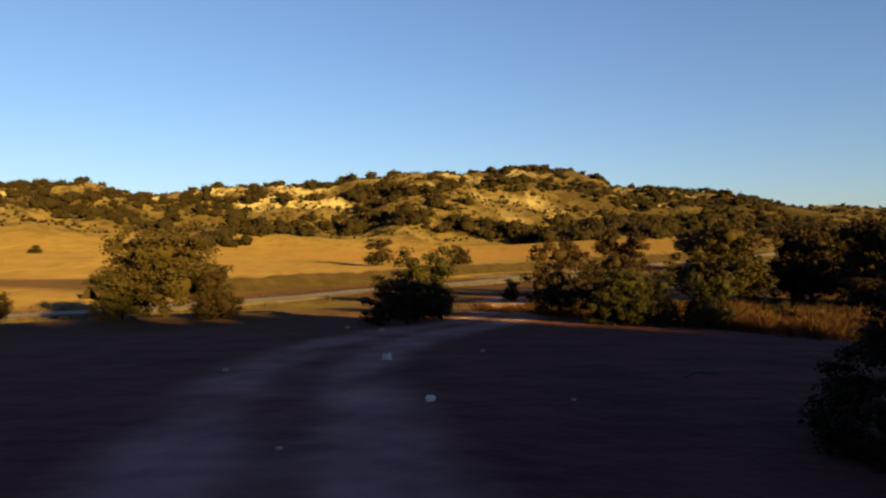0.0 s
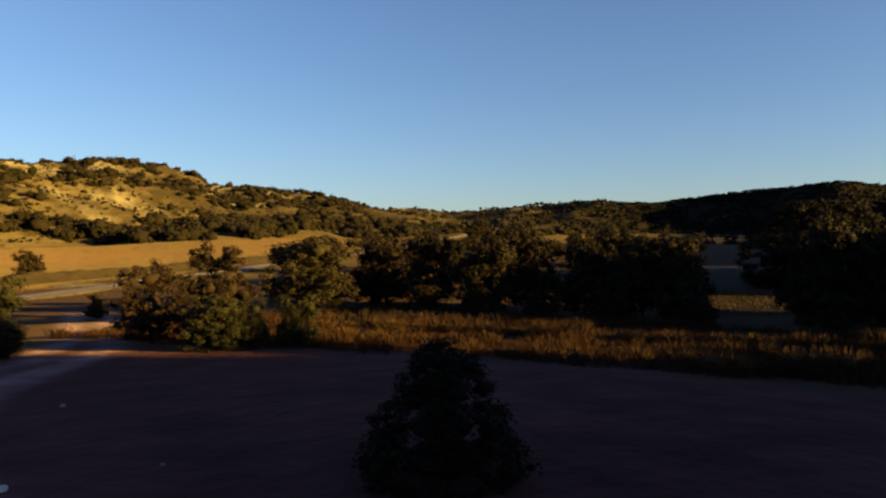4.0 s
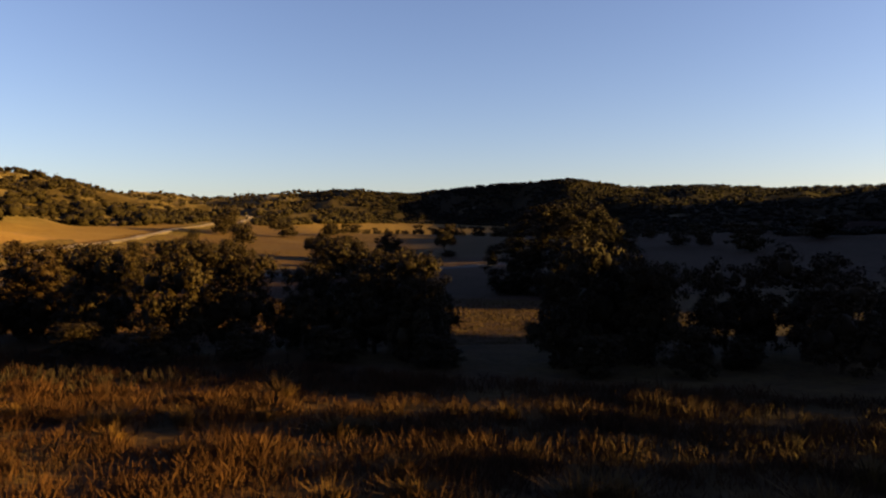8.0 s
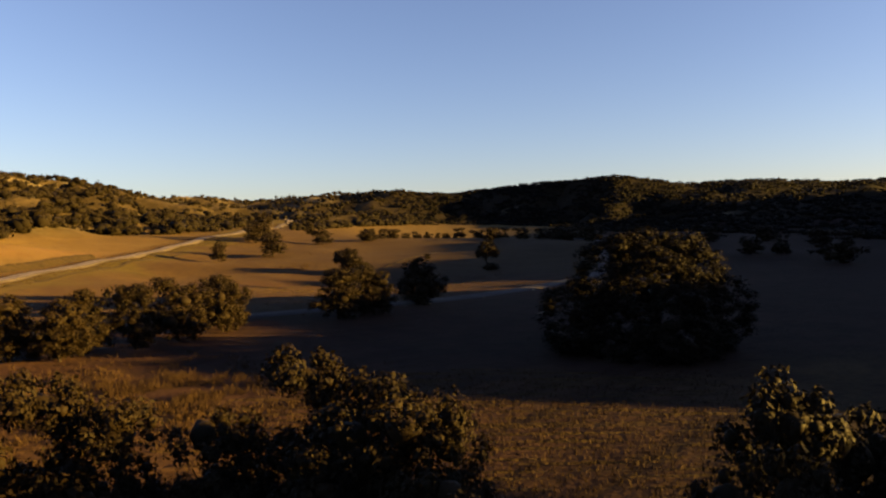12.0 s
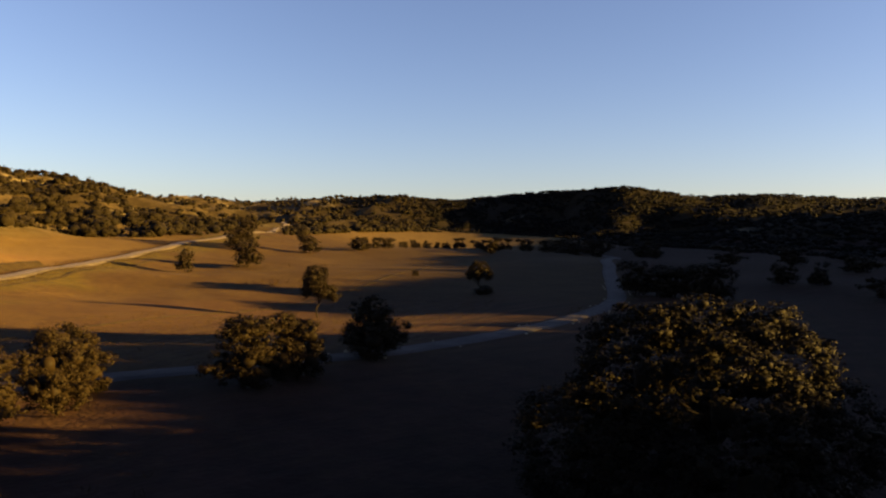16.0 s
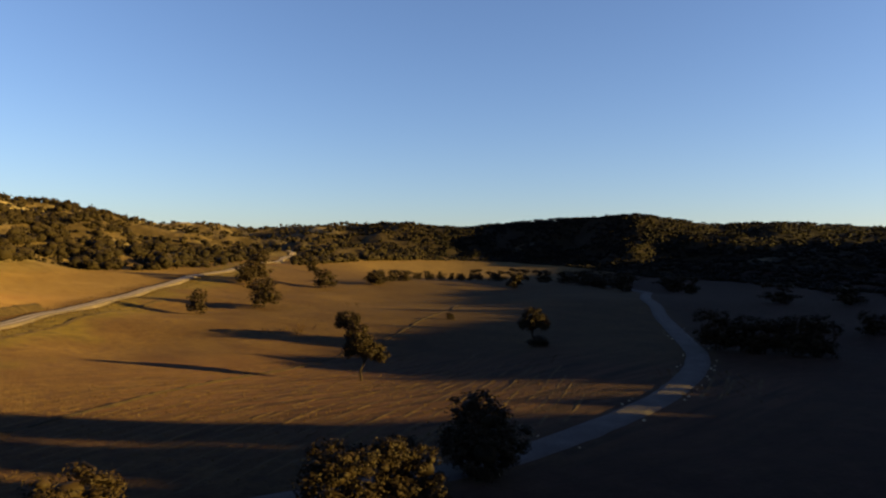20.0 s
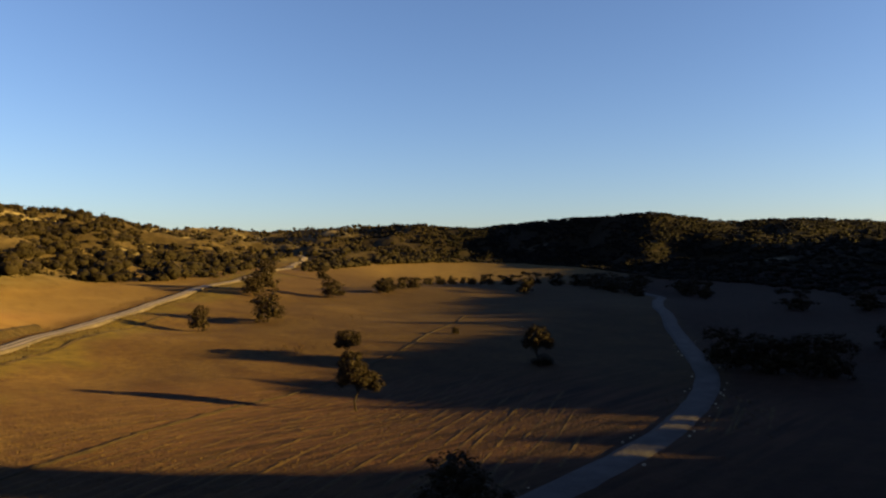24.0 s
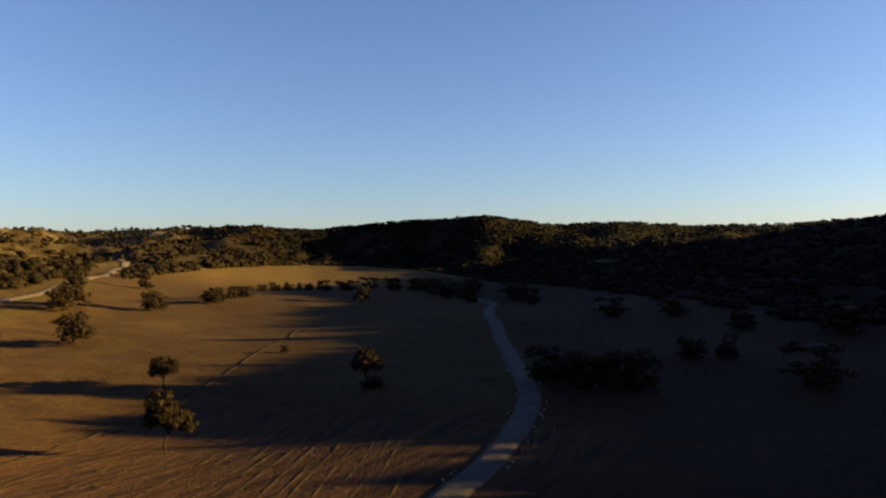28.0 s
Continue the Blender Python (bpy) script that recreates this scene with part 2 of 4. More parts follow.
def ground_material():
    m = bpy.data.materials.new("dry_valley_ground")
    m.use_nodes = True
    n, l = m.node_tree.nodes, m.node_tree.links
    p = n["Principled BSDF"]
    p.inputs["Roughness"].default_value = 1.0
    p.inputs["Diffuse Roughness"].default_value = 1.0
    p.inputs["Specular IOR Level"].default_value = 0.05
    geo = n.new("ShaderNodeNewGeometry")

    def noise_at(scale, detail=4, stretch=None):
        t = n.new("ShaderNodeTexNoise")
        t.inputs["Scale"].default_value, t.inputs["Detail"].default_value = scale, detail
        if stretch:
            mp = n.new("ShaderNodeMapping")
            mp.inputs["Rotation"].default_value = (0, 0, radians(stretch[0]))
            mp.inputs["Scale"].default_value = (stretch[1], stretch[2], 1)
            l.new(geo.outputs["Position"], mp.inputs[0])
            l.new(mp.outputs[0], t.inputs["Vector"])
        else:
            l.new(geo.outputs["Position"], t.inputs["Vector"])
        return t.outputs[0]

    def mix(fac, a, b):
        x = n.new("ShaderNodeMix")
        x.data_type = "RGBA"
        l.new(fac, x.inputs[0])
        for s, v in ((6, a), (7, b)):
            if isinstance(v, tuple):
                x.inputs[s].default_value = (*v, 1)
            else:
                l.new(v, x.inputs[s])
        return x.outputs[2]

    def ramp(src, lo, hi):
        r = n.new("ShaderNodeMapRange")
        r.inputs[1].default_value, r.inputs[2].default_value = lo, hi
        l.new(src, r.inputs[0])
        return r.outputs[0]

    def attr(name):
        a = n.new("ShaderNodeAttribute")
        a.attribute_name = name
        return a.outputs["Fac"]

    grass = mix(ramp(noise_at(0.07), .35, .7), (0.0302, 0.0188, 0.0086), (0.0457, 0.0292, 0.0124))
    grass = mix(ramp(noise_at(0.22, 5, (-30, 1, .35)), .45, .68), grass, (0.0238, 0.0132, 0.0068))
    grass = mix(ramp(noise_at(0.9, 5), .42, .75), grass, (0.0165, 0.0086, 0.0064))
    grass = mix(ramp(noise_at(3.2, 6), .5, .72), grass, (0.0151, 0.0086, 0.0053))
    rows = mix(ramp(noise_at(0.6, 3, (40, .12, 1.6)), .4, .65), (0.0370, 0.0188, 0.0119), (0.0125, 0.0067, 0.0059))
    col = mix(attr("stubble"), grass, rows)
    straw = mix(ramp(noise_at(0.09, 5), .35, .7), (0.0544, 0.0356, 0.0149), (0.0732, 0.0488, 0.0211))
    straw = mix(ramp(noise_at(0.6, 5, (-50, 1, .3)), .5, .75), straw, (0.0367, 0.0225, 0.0097))
    col = mix(attr("straw"), col, straw)
    red = mix(ramp(noise_at(0.12), .35, .65), (0.0744, 0.0360, 0.0186), (0.0682, 0.0422, 0.0236))
    col = mix(attr("red"), col, red)
    side = mix(ramp(noise_at(0.5, 5), .4, .65), (0.0384, 0.0280, 0.0077), (0.0200, 0.0148, 0.0054))
    col = mix(attr("verge"), col, side)
    hill = mix(ramp(noise_at(0.045, 5), .38, .62), (0.0277, 0.0197, 0.0107), (0.0575, 0.0415, 0.0224))
    hill = mix(ramp(noise_at(0.35, 4), .5, .66), hill, (0.0160, 0.0112, 0.0061))
    hill = mix(ramp(noise_at(0.13, 6), .48, .6), hill, (0.0216, 0.0155, 0.0078))
    # undergrowth colour, dark enough to carry the far hills' shade too
    hill = mix(attr("wooded_shade"), hill, (0.0075, 0.0055, 0.0038))
    col = mix(attr("hill"), col, hill)
    pale = mix(ramp(noise_at(0.25, 6), .4, .62), (0.1530, 0.1285, 0.0918), (0.0551, 0.0404, 0.0233))
    col = mix(attr("pale"), col, pale)
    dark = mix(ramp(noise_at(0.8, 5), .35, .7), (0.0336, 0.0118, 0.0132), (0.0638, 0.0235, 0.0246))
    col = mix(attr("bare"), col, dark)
    trod = mix(ramp(noise_at(1.6, 5), .35, .7), (0.1230, 0.0760, 0.0880), (0.2000, 0.1250, 0.1450))
    col = mix(attr("track"), col, trod)
    # shade over the field south of the track, put into a purplish soil colour
    south_shade = mix(ramp(noise_at(0.5, 5), .35, .7), (0.0091, 0.0043, 0.0046), (0.0210, 0.0098, 0.0091))
    col = mix(attr("south_shade"), col, south_shade)
    l.new(col, p.inputs["Base Color"])
    b = n.new("ShaderNodeBump")
    b.inputs["Strength"].default_value, b.inputs["Distance"].default_value = 0.7, 0.12
    l.new(noise_at(3.0, 6), b.inputs["Height"])
    clods = n.new("ShaderNodeBump")
    clods.inputs["Strength"].default_value, clods.inputs["Distance"].default_value = 0.45, 0.30
    l.new(noise_at(0.7, 6, (26, .45, 1.3)), clods.inputs["Height"])
    l.new(b.outputs[0], clods.inputs["Normal"])
    l.new(clods.outputs[0], p.inputs["Normal"])
    return m


def bump2(x, y, cx, cy, rx, ry, turn=0.0):
    c, s = math.cos(radians(turn)), math.sin(radians(turn))
    a, b = (x - cx) * c + (y - cy) * s, -(x - cx) * s + (y - cy) * c
    return np.clip(1.6 * np.exp(-(a / rx) ** 2 - (b / ry) ** 2), 0, 1)


def smooth_line(points, step):
    """Points along a Catmull-Rom curve, about step metres apart."""
    p = [Vector(q) for q in points]
    p = [2 * p[0] - p[1]] + p + [2 * p[-1] - p[-2]]
    out = []
    for a, b, c, d in zip(p, p[1:], p[2:], p[3:]):
        n = max(1, int((c - b).length / step))
        for i in range(n):
            t = i / n
            out.append(.5 * ((2 * b) + (c - a) * t + (2 * a - 5 * b + 4 * c - d) * t * t + (3 * b - a - 3 * c + d) * t ** 3))
    return out + [p[-2]]


ROAD = [(-110, -54), (-60, 5), (-20, 52), (22, 101.7), (45, 128.8), (85, 176), (126, 224.4), (152, 253), (176, 271), (206, 305), (244, 349), (281, 391), (317, 434), (330, 456), (318, 478)]
TRACK = [(5, 92), (22, 84), (40, 75), (54, 70.5), (64, 67.5), (76, 65.5), (97, 67.3), (110, 70), (123, 74), (134, 78.5), (147, 86), (163, 95.6), (178, 105), (193, 113.5), (212, 125.5), (240, 140), (273, 157), (322, 199), (362, 226)]
START = [(-.4, -8), (-.6, 0), (-1.2, 5), (-1.75, 8), (-2.0, 11), (-1.55, 14.5), (-.4, 17.5), (1.2, 21), (2.5, 28), (3.5, 40), (5, 60), (6, 90)]


def off_line(x, y, points, step=4.0):
    """How far each place lies from a line of road."""
    line = np.array([tuple(q) for q in smooth_line(points, step)])
    far = np.full(len(x), 1e9)
    for q in line:
        far = np.minimum(far, np.hypot(x - q[0], y - q[1]))
    return far


# bare pale openings in the far woods
CLEARINGS = [(477.5, 186, 9, 3, -35), (548, 408, 10, 4, -40)]


def build_ground():
    ang = np.radians(np.concatenate([np.arange(-48, 104, .5), np.arange(104, 312, 2.0)]))
    rad = np.concatenate([[0.01], .5 * 1.0205 ** np.arange(0, 460)])
    rad = rad[rad < 4500]
    A, R = np.meshgrid(ang, rad)
    x, y = 3 + R * np.sin(A), 6 + R * np.cos(A)
    z = ground(x, y)
    na, nr = len(ang), len(rad)
    i, j = np.meshgrid(np.arange(nr - 1), np.arange(na), indexing="ij")
    k = (j + 1) % na
    faces = np.stack([i * na + j, i * na + k, (i + 1) * na + k, (i + 1) * na + j], -1).reshape(-1, 4)[:, ::-1]
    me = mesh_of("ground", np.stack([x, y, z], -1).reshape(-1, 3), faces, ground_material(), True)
    xf, yf, zf = x.ravel(), y.ravel(), z.ravel()
    b = np.degrees(np.arctan2(xf - CX, yf - CY))
    rf, rc = np.interp(b, RM[:, 0], RM[:, 1]), np.interp(b, RM[:, 0], RM[:, 3])
    r = np.hypot(xf - CX, yf - CY)
    t = (r - rf) / (rc - rf)
    hill = np.clip((t - .04) * 12, 0, 1)
    pale = hill * np.clip((fbm(xf / 24, yf / 24, 8) + np.interp(t, (0, .5, .9, 1), (-.3, 0, .45, .5)) - .55) * 2.5, 0, 1) * np.clip(t * 2, 0, 1) * (b < 40) * np.interp(b, (-40, -5, 5, 40), (1, .9, .7, .5))
    clear = np.maximum.reduce([bump2(xf, yf, *q) for q in CLEARINGS])
    pale = np.maximum(pale, clear * .75)
    red = np.maximum(bump2(xf, yf, -5, 178, 35, 12), bump2(xf, yf, 60, 190, 45, 9, 25) * .5) * .6
    stub = np.maximum.reduce([bump2(xf, yf, 40, 30, 12, 9, -40), bump2(xf, yf, 95, 88, 26, 30, 30), bump2(xf, yf, 112, 66, 14, 8, 20)])
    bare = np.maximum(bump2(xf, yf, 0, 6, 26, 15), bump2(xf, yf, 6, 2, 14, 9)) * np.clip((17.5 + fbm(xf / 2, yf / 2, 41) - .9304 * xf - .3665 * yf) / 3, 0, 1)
    way = np.array([tuple(q) for q in smooth_line(START, .4)])
    near = (yf > -12) & (yf < 95) & (np.abs(xf) < 15)
    off = np.full(len(xf), 99.0)
    off[near] = np.sqrt(((np.stack([xf[near], yf[near]], -1)[:, None] - way[None]) ** 2).sum(-1)).min(1)
    wear = fbm(xf * 1.3, yf * 1.3, 21) * .10 + fbm(xf * .5, yf * .5, 22) * .08
    band, lane, middle = np.exp(-(off / 1.5) ** 10), np.exp(-((off - .8) / .42) ** 4), np.exp(-(off / .36) ** 4)
    track = np.clip(band * (.34 + wear * 1.2) + lane * (.26 + wear * .5) - middle * .16, 0, 1) * np.clip((70 - yf) / 20, 0, 1)
    straw = np.maximum(np.clip((yf - 1.18 * xf - 79) / 6, 0, 1) * np.clip(1.3 - np.abs(xf + 60) / 230, 0, 1), bump2(xf, yf, 430, 365, 110, 75, -15))
    # undergrowth growing with bearing, the far hills' shade painted in with it
    wooded_shade = np.interp(b, (5, 13, 40, 49), (0, .3, .5, .88))
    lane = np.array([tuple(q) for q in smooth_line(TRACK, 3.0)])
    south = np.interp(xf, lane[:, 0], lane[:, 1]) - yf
    # where that painted shade lies: south of the track, thinned over stubble
    south_shade = np.clip((south - 1) / 3, 0, 1) * np.clip((yf + .45 * (xf - 44) - 30) / 6, 0, 1) * np.clip((420 - xf) / 60, 0, 1) * (1 - stub * .85) * .78
    out = off_line(xf, yf, ROAD[:10], 3.0)
    verge = np.clip((13 + 4 * fbm(xf / 9, yf / 9, 31) - out) / 5, 0, 1) * (yf < 1.18 * xf + 76) * .95
    straw = straw * np.clip((out - 4) / 5, .2, 1)
    for name, v in (("verge", verge), ("south_shade", south_shade), ("wooded_shade", wooded_shade), ("straw", straw), ("track", track), ("hill", hill), ("pale", pale), ("red", red), ("stubble", stub), ("bare", bare)):
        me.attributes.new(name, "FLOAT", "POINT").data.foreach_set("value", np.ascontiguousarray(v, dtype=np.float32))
    tagged(new("ground", me), "dry golden valley floor rising into scrub-covered hills", "ground", kind="structure")


build_ground()


def road_material():
    m = bpy.data.materials.new("worn_country_road")
    m.use_nodes = True
    n, l = m.node_tree.nodes, m.node_tree.links
    p = n["Principled BSDF"]
    p.inputs["Roughness"].default_value = .9
    p.inputs["Specular IOR Level"].default_value = .1
    a, t, mul, x = n.new("ShaderNodeAttribute"), n.new("ShaderNodeTexNoise"), n.new("ShaderNodeMath"), n.new("ShaderNodeMix")
    a.attribute_name = "wheels"
    t.inputs["Scale"].default_value = .5
    l.new(n.new("ShaderNodeNewGeometry").outputs["Position"], t.inputs["Vector"])
    mul.operation = "MULTIPLY_ADD"
    mul.inputs[1].default_value = 1.0
    l.new(a.outputs["Fac"], mul.inputs[0])
    sub = n.new("ShaderNodeMath")
    sub.operation = "MULTIPLY_ADD"
    sub.inputs[1].default_value, sub.inputs[2].default_value = .7, -.35
    l.new(t.outputs[0], sub.inputs[0])
    l.new(sub.outputs[0], mul.inputs[2])
    x.data_type = "RGBA"
    l.new(mul.outputs[0], x.inputs[0])
    x.inputs[6].default_value, x.inputs[7].default_value = (.050, .040, .036, 1), (.210, .170, .146, 1)
    l.new(x.outputs[2], p.inputs["Base Color"])
    return m


def ribbon(name, points, width, mat, label, lift=0.05, step=2.0, cross=7, crown=0.04, wobble=0.12):
    line = smooth_line(points, step)
    r = random.Random(len(points))
    verts, faces = [], []
    bed = np.array([at_ground(q.x, q.y) for q in line])
    even = np.convolve(np.pad(bed, 8, mode="edge"), np.ones(17) / 17, mode="valid")
    bed = np.maximum(even, bed + .03)
    for i, q in enumerate(line):
        d = (line[min(i + 1, len(line) - 1)] - line[max(i - 1, 0)]).normalized()
        side = Vector((d.y, -d.x))
        wl, wr = width / 2 + r.uniform(-wobble, wobble), width / 2 + r.uniform(-wobble, wobble)
        far = min(.25, max(0, (q - Vector((20, 15))).length - 60) * .0008)
        for k in range(cross):
            s = -wl + (wl + wr) * k / (cross - 1)
            w = q + side * s
            edge = 1 if 0 < k < cross - 1 else 0
            verts.append((w.x, w.y, bed[i] + lift + far + crown * (1 - (2 * s / width) ** 2) if edge else at_ground(w.x, w.y) - .1))
        if i:
            for k in range(cross - 1):
                a = (i - 1) * cross + k
                faces.append((a, a + 1, a + cross + 1, a + cross))
    me = mesh_of(name, verts, faces, mat, True)
    wheels = [0, 0, .8, 1, .15, .15, 1, .8, .15, 0, 0] if cross == 11 else [.5] * cross
    me.attributes.new("wheels", "FLOAT", "POINT").data.foreach_set("value", wheels * len(line))
    return tagged(new(name, me), label, name.split("_")[-1], kind="structure")


ribbon("road", ROAD, 4.0, road_material(), "pale worn country road crossing the dry fields", .08, 3.0, cross=11, crown=.02)
ribbon("gravel_track", TRACK, 3.4, GRAVEL, "grey gravel farm track curving through the fields", .06, 2.0)

# ---- trees ----
def ico(cuts):
    bm = bmesh.new()
    bmesh.ops.create_icosphere(bm, subdivisions=cuts, radius=1)
    got = np.array([tuple(v.co) for v in bm.verts]), np.array([[v.index for v in f.verts] for f in bm.faces])
    bm.free()
    return got


ICO_V, ICO_F = ico(1)
BALL_V, BALL_F = ico(2)


def add_lump(verts, faces, r, c, rx, rz, rough=.25):
    k = len(verts)
    for v in ICO_V:
        s = 1 + r.uniform(-rough, rough)
        verts.append((c[0] + v[0] * rx * s, c[1] + v[1] * rx * s, c[2] + v[2] * rz * s))
    faces += [[k + i for i in f] for f in ICO_F.tolist()]


def leaf_quads(rng, centres, radii, tall, size, stray=.28):
    """Corners of one leafy face for each centre, on a lump of that radius and height."""
    n = len(centres)
    d = rng.normal(size=(n, 3)) + (0, 0, .3)
    d /= np.linalg.norm(d, axis=1)[:, None]
    p = centres + d * np.stack([radii, radii, tall], -1) * rng.uniform(.78, 1.12, n)[:, None]
    nrm = d + rng.normal(size=(n, 3)) * stray
    a = np.cross(nrm, rng.normal(size=(n, 3)))
    a /= np.linalg.norm(a, axis=1)[:, None]
    b = np.cross(nrm, a)
    b /= np.linalg.norm(b, axis=1)[:, None]
    s = (size * rng.uniform(.6, 1.4, n))[:, None]
    return np.stack([p - a * s, p + b * s * .6, p + a * s, p - b * s * .6], 1).reshape(-1, 3)


def bodies(rng, shape, centres, radii, tall, rough):
    """Closed uneven lumps: their corners and triangles."""
    v, f = shape
    n, m = len(centres), len(v)
    p = centres[:, None] + v[None] * np.stack([radii, radii, tall], -1)[:, None] * rng.uniform(1 - rough, 1 + rough, (n, m))[..., None]
    return p.reshape(-1, 3), (f[None] + np.arange(n)[:, None, None] * m).reshape(-1, 3)


def leafy_mesh(name, mat, solid, tris, quads):
    """One mesh of smooth closed lumps and the leaf faces round them."""
    n, q = len(tris), len(quads) // 4
    me = bpy.data.meshes.new(name)
    me.vertices.add(len(solid) + q * 4)
    me.vertices.foreach_set("co", np.concatenate([solid, quads]).astype(np.float32).ravel())
    loops = np.concatenate([tris.ravel(), len(solid) + np.arange(q * 4)]).astype(np.int32)
    me.loops.add(len(loops))
    me.loops.foreach_set("vertex_index", loops)
    me.polygons.add(n + q)
    me.polygons.foreach_set("loop_start", np.concatenate([np.arange(n) * 3, n * 3 + np.arange(q) * 4]).astype(np.int32))
    me.polygons.foreach_set("loop_total", np.concatenate([np.full(n, 3), np.full(q, 4)]).astype(np.int32))
    me.polygons.foreach_set("use_smooth", np.concatenate([np.ones(n), np.zeros(q)]).astype(bool))
    me.materials.append(mat)
    me.update(calc_edges=True)
    return me


def lobed_crown(name, seed, mat, blobs, lumps, per, size, lump, stray=.4, core=.42):
    """A crown 1 high and 1 wide of big lobes (x, y, z, radius, half height), each covered in leafy lumps."""
    rng = np.random.RandomState(seed)
    B = np.array(blobs, float)
    weight = B[:, 3] * (B[:, 3] + B[:, 4])
    pick = rng.choice(len(B), lumps * 6, p=weight / weight.sum())
    d = rng.normal(size=(lumps * 6, 3))
    d /= np.linalg.norm(d, axis=1)[:, None]
    c = B[pick, :3] + d * B[pick][:, [3, 3, 4]] * rng.uniform(.72, .95, lumps * 6)[:, None]
    inside = ((((c[:, None, :2] - B[None, :, :2]) ** 2).sum(-1) / B[:, 3] ** 2 + (c[:, None, 2] - B[:, 2]) ** 2 / B[:, 4] ** 2) < .42).any(1)
    c = c[(c[:, 2] > .02) & ~inside][:lumps]
    rad = lump * rng.uniform(.6, 1.35, len(c))
    v1, f1 = bodies(rng, (BALL_V, BALL_F), B[:, :3], B[:, 3] * core, B[:, 4] * core, .2)
    v2, f2 = bodies(rng, (ICO_V, ICO_F), c, rad * .42, rad * .38, .3)
    quads = leaf_quads(rng, np.repeat(c, per, 0), np.repeat(rad, per), np.repeat(rad * .85, per), size, stray)
    return leafy_mesh(name, mat, np.concatenate([v1, v2]), np.concatenate([f1, f2 + len(v1)]), quads)


def oak_lobes(seed, low=.0, skirt=4, heads=3, spread=.24, head=.2):
    """Lobes of an uneven oak: a skirt of low ones and a few heads above."""
    r = random.Random(seed)
    turn = r.uniform(0, 6.28)
    lobes = [(0, 0, low + (1 - low) * .42, .28, (1 - low) * .36)]
    for i in range(skirt):
        w = turn + 6.283 * (i + r.uniform(-.3, .3)) / skirt
        rad, k = r.uniform(.17, .25), r.uniform(.7, 1.12)
        lobes.append((math.cos(w) * spread * k, math.sin(w) * spread * k, low + (1 - low) * r.uniform(.22, .42), rad, (1 - low) * r.uniform(.2, .3)))
    for i in range(heads):
        w = turn + 6.283 * (i + r.uniform(-.4, .4)) / heads
        k, tall = r.uniform(.08, .26), r.uniform(.14, .22)
        lobes.append((math.cos(w) * k, math.sin(w) * k, 1 - tall - r.choice((0, .05, .14)), head * r.uniform(.75, 1.2), tall))
    return lobes


def tube_mesh(name, points, radii, sides=7):
    """One bent tapering tube through the points."""
    verts, faces = [], []
    p = [Vector(q) for q in points]
    for i, (q, rad) in enumerate(zip(p, radii)):
        d = (p[min(i + 1, len(p) - 1)] - p[max(i - 1, 0)]).normalized()
        s = d.orthogonal().normalized()
        t = d.cross(s)
        for k in range(sides):
            w = 6.283 * k / sides
            verts.append(tuple(q + (s * math.cos(w) + t * math.sin(w)) * rad))
        if i:
            for k in range(sides):
                a, b = (i - 1) * sides + k, (i - 1) * sides + (k + 1) % sides
                faces.append((a, b, b + sides, a + sides))
    return mesh_of(name, verts, faces, BARK, True)


def trunk_meshes(seed, fork=.32, thick=.034):
    """A trunk and five limbs that leave its fork."""
    r = random.Random(seed)
    bend = Vector((r.uniform(-.06, .06), r.uniform(-.06, .06), fork * .55))
    top = Vector((r.uniform(-.08, .08), r.uniform(-.08, .08), fork))
    trunk = tube_mesh("trunk", ((0, 0, -.04), (0, 0, .03), bend, top), (thick * 1.3, thick * 1.1, thick, thick * .8))
    limbs = []
    for i in range(5):
        w = 6.283 * (i + r.uniform(-.3, .3)) / 5
        e = top + Vector((math.cos(w) * .12, math.sin(w) * .12, r.uniform(.12, .2)))
        f = e + Vector((math.cos(w) * .09, math.sin(w) * .09, r.uniform(.05, .12)))
        limbs.append(tube_mesh("limb", (top - Vector((0, 0, .03)), e, f), (thick * .6, thick * .38, thick * .12), 5))
    return trunk, limbs


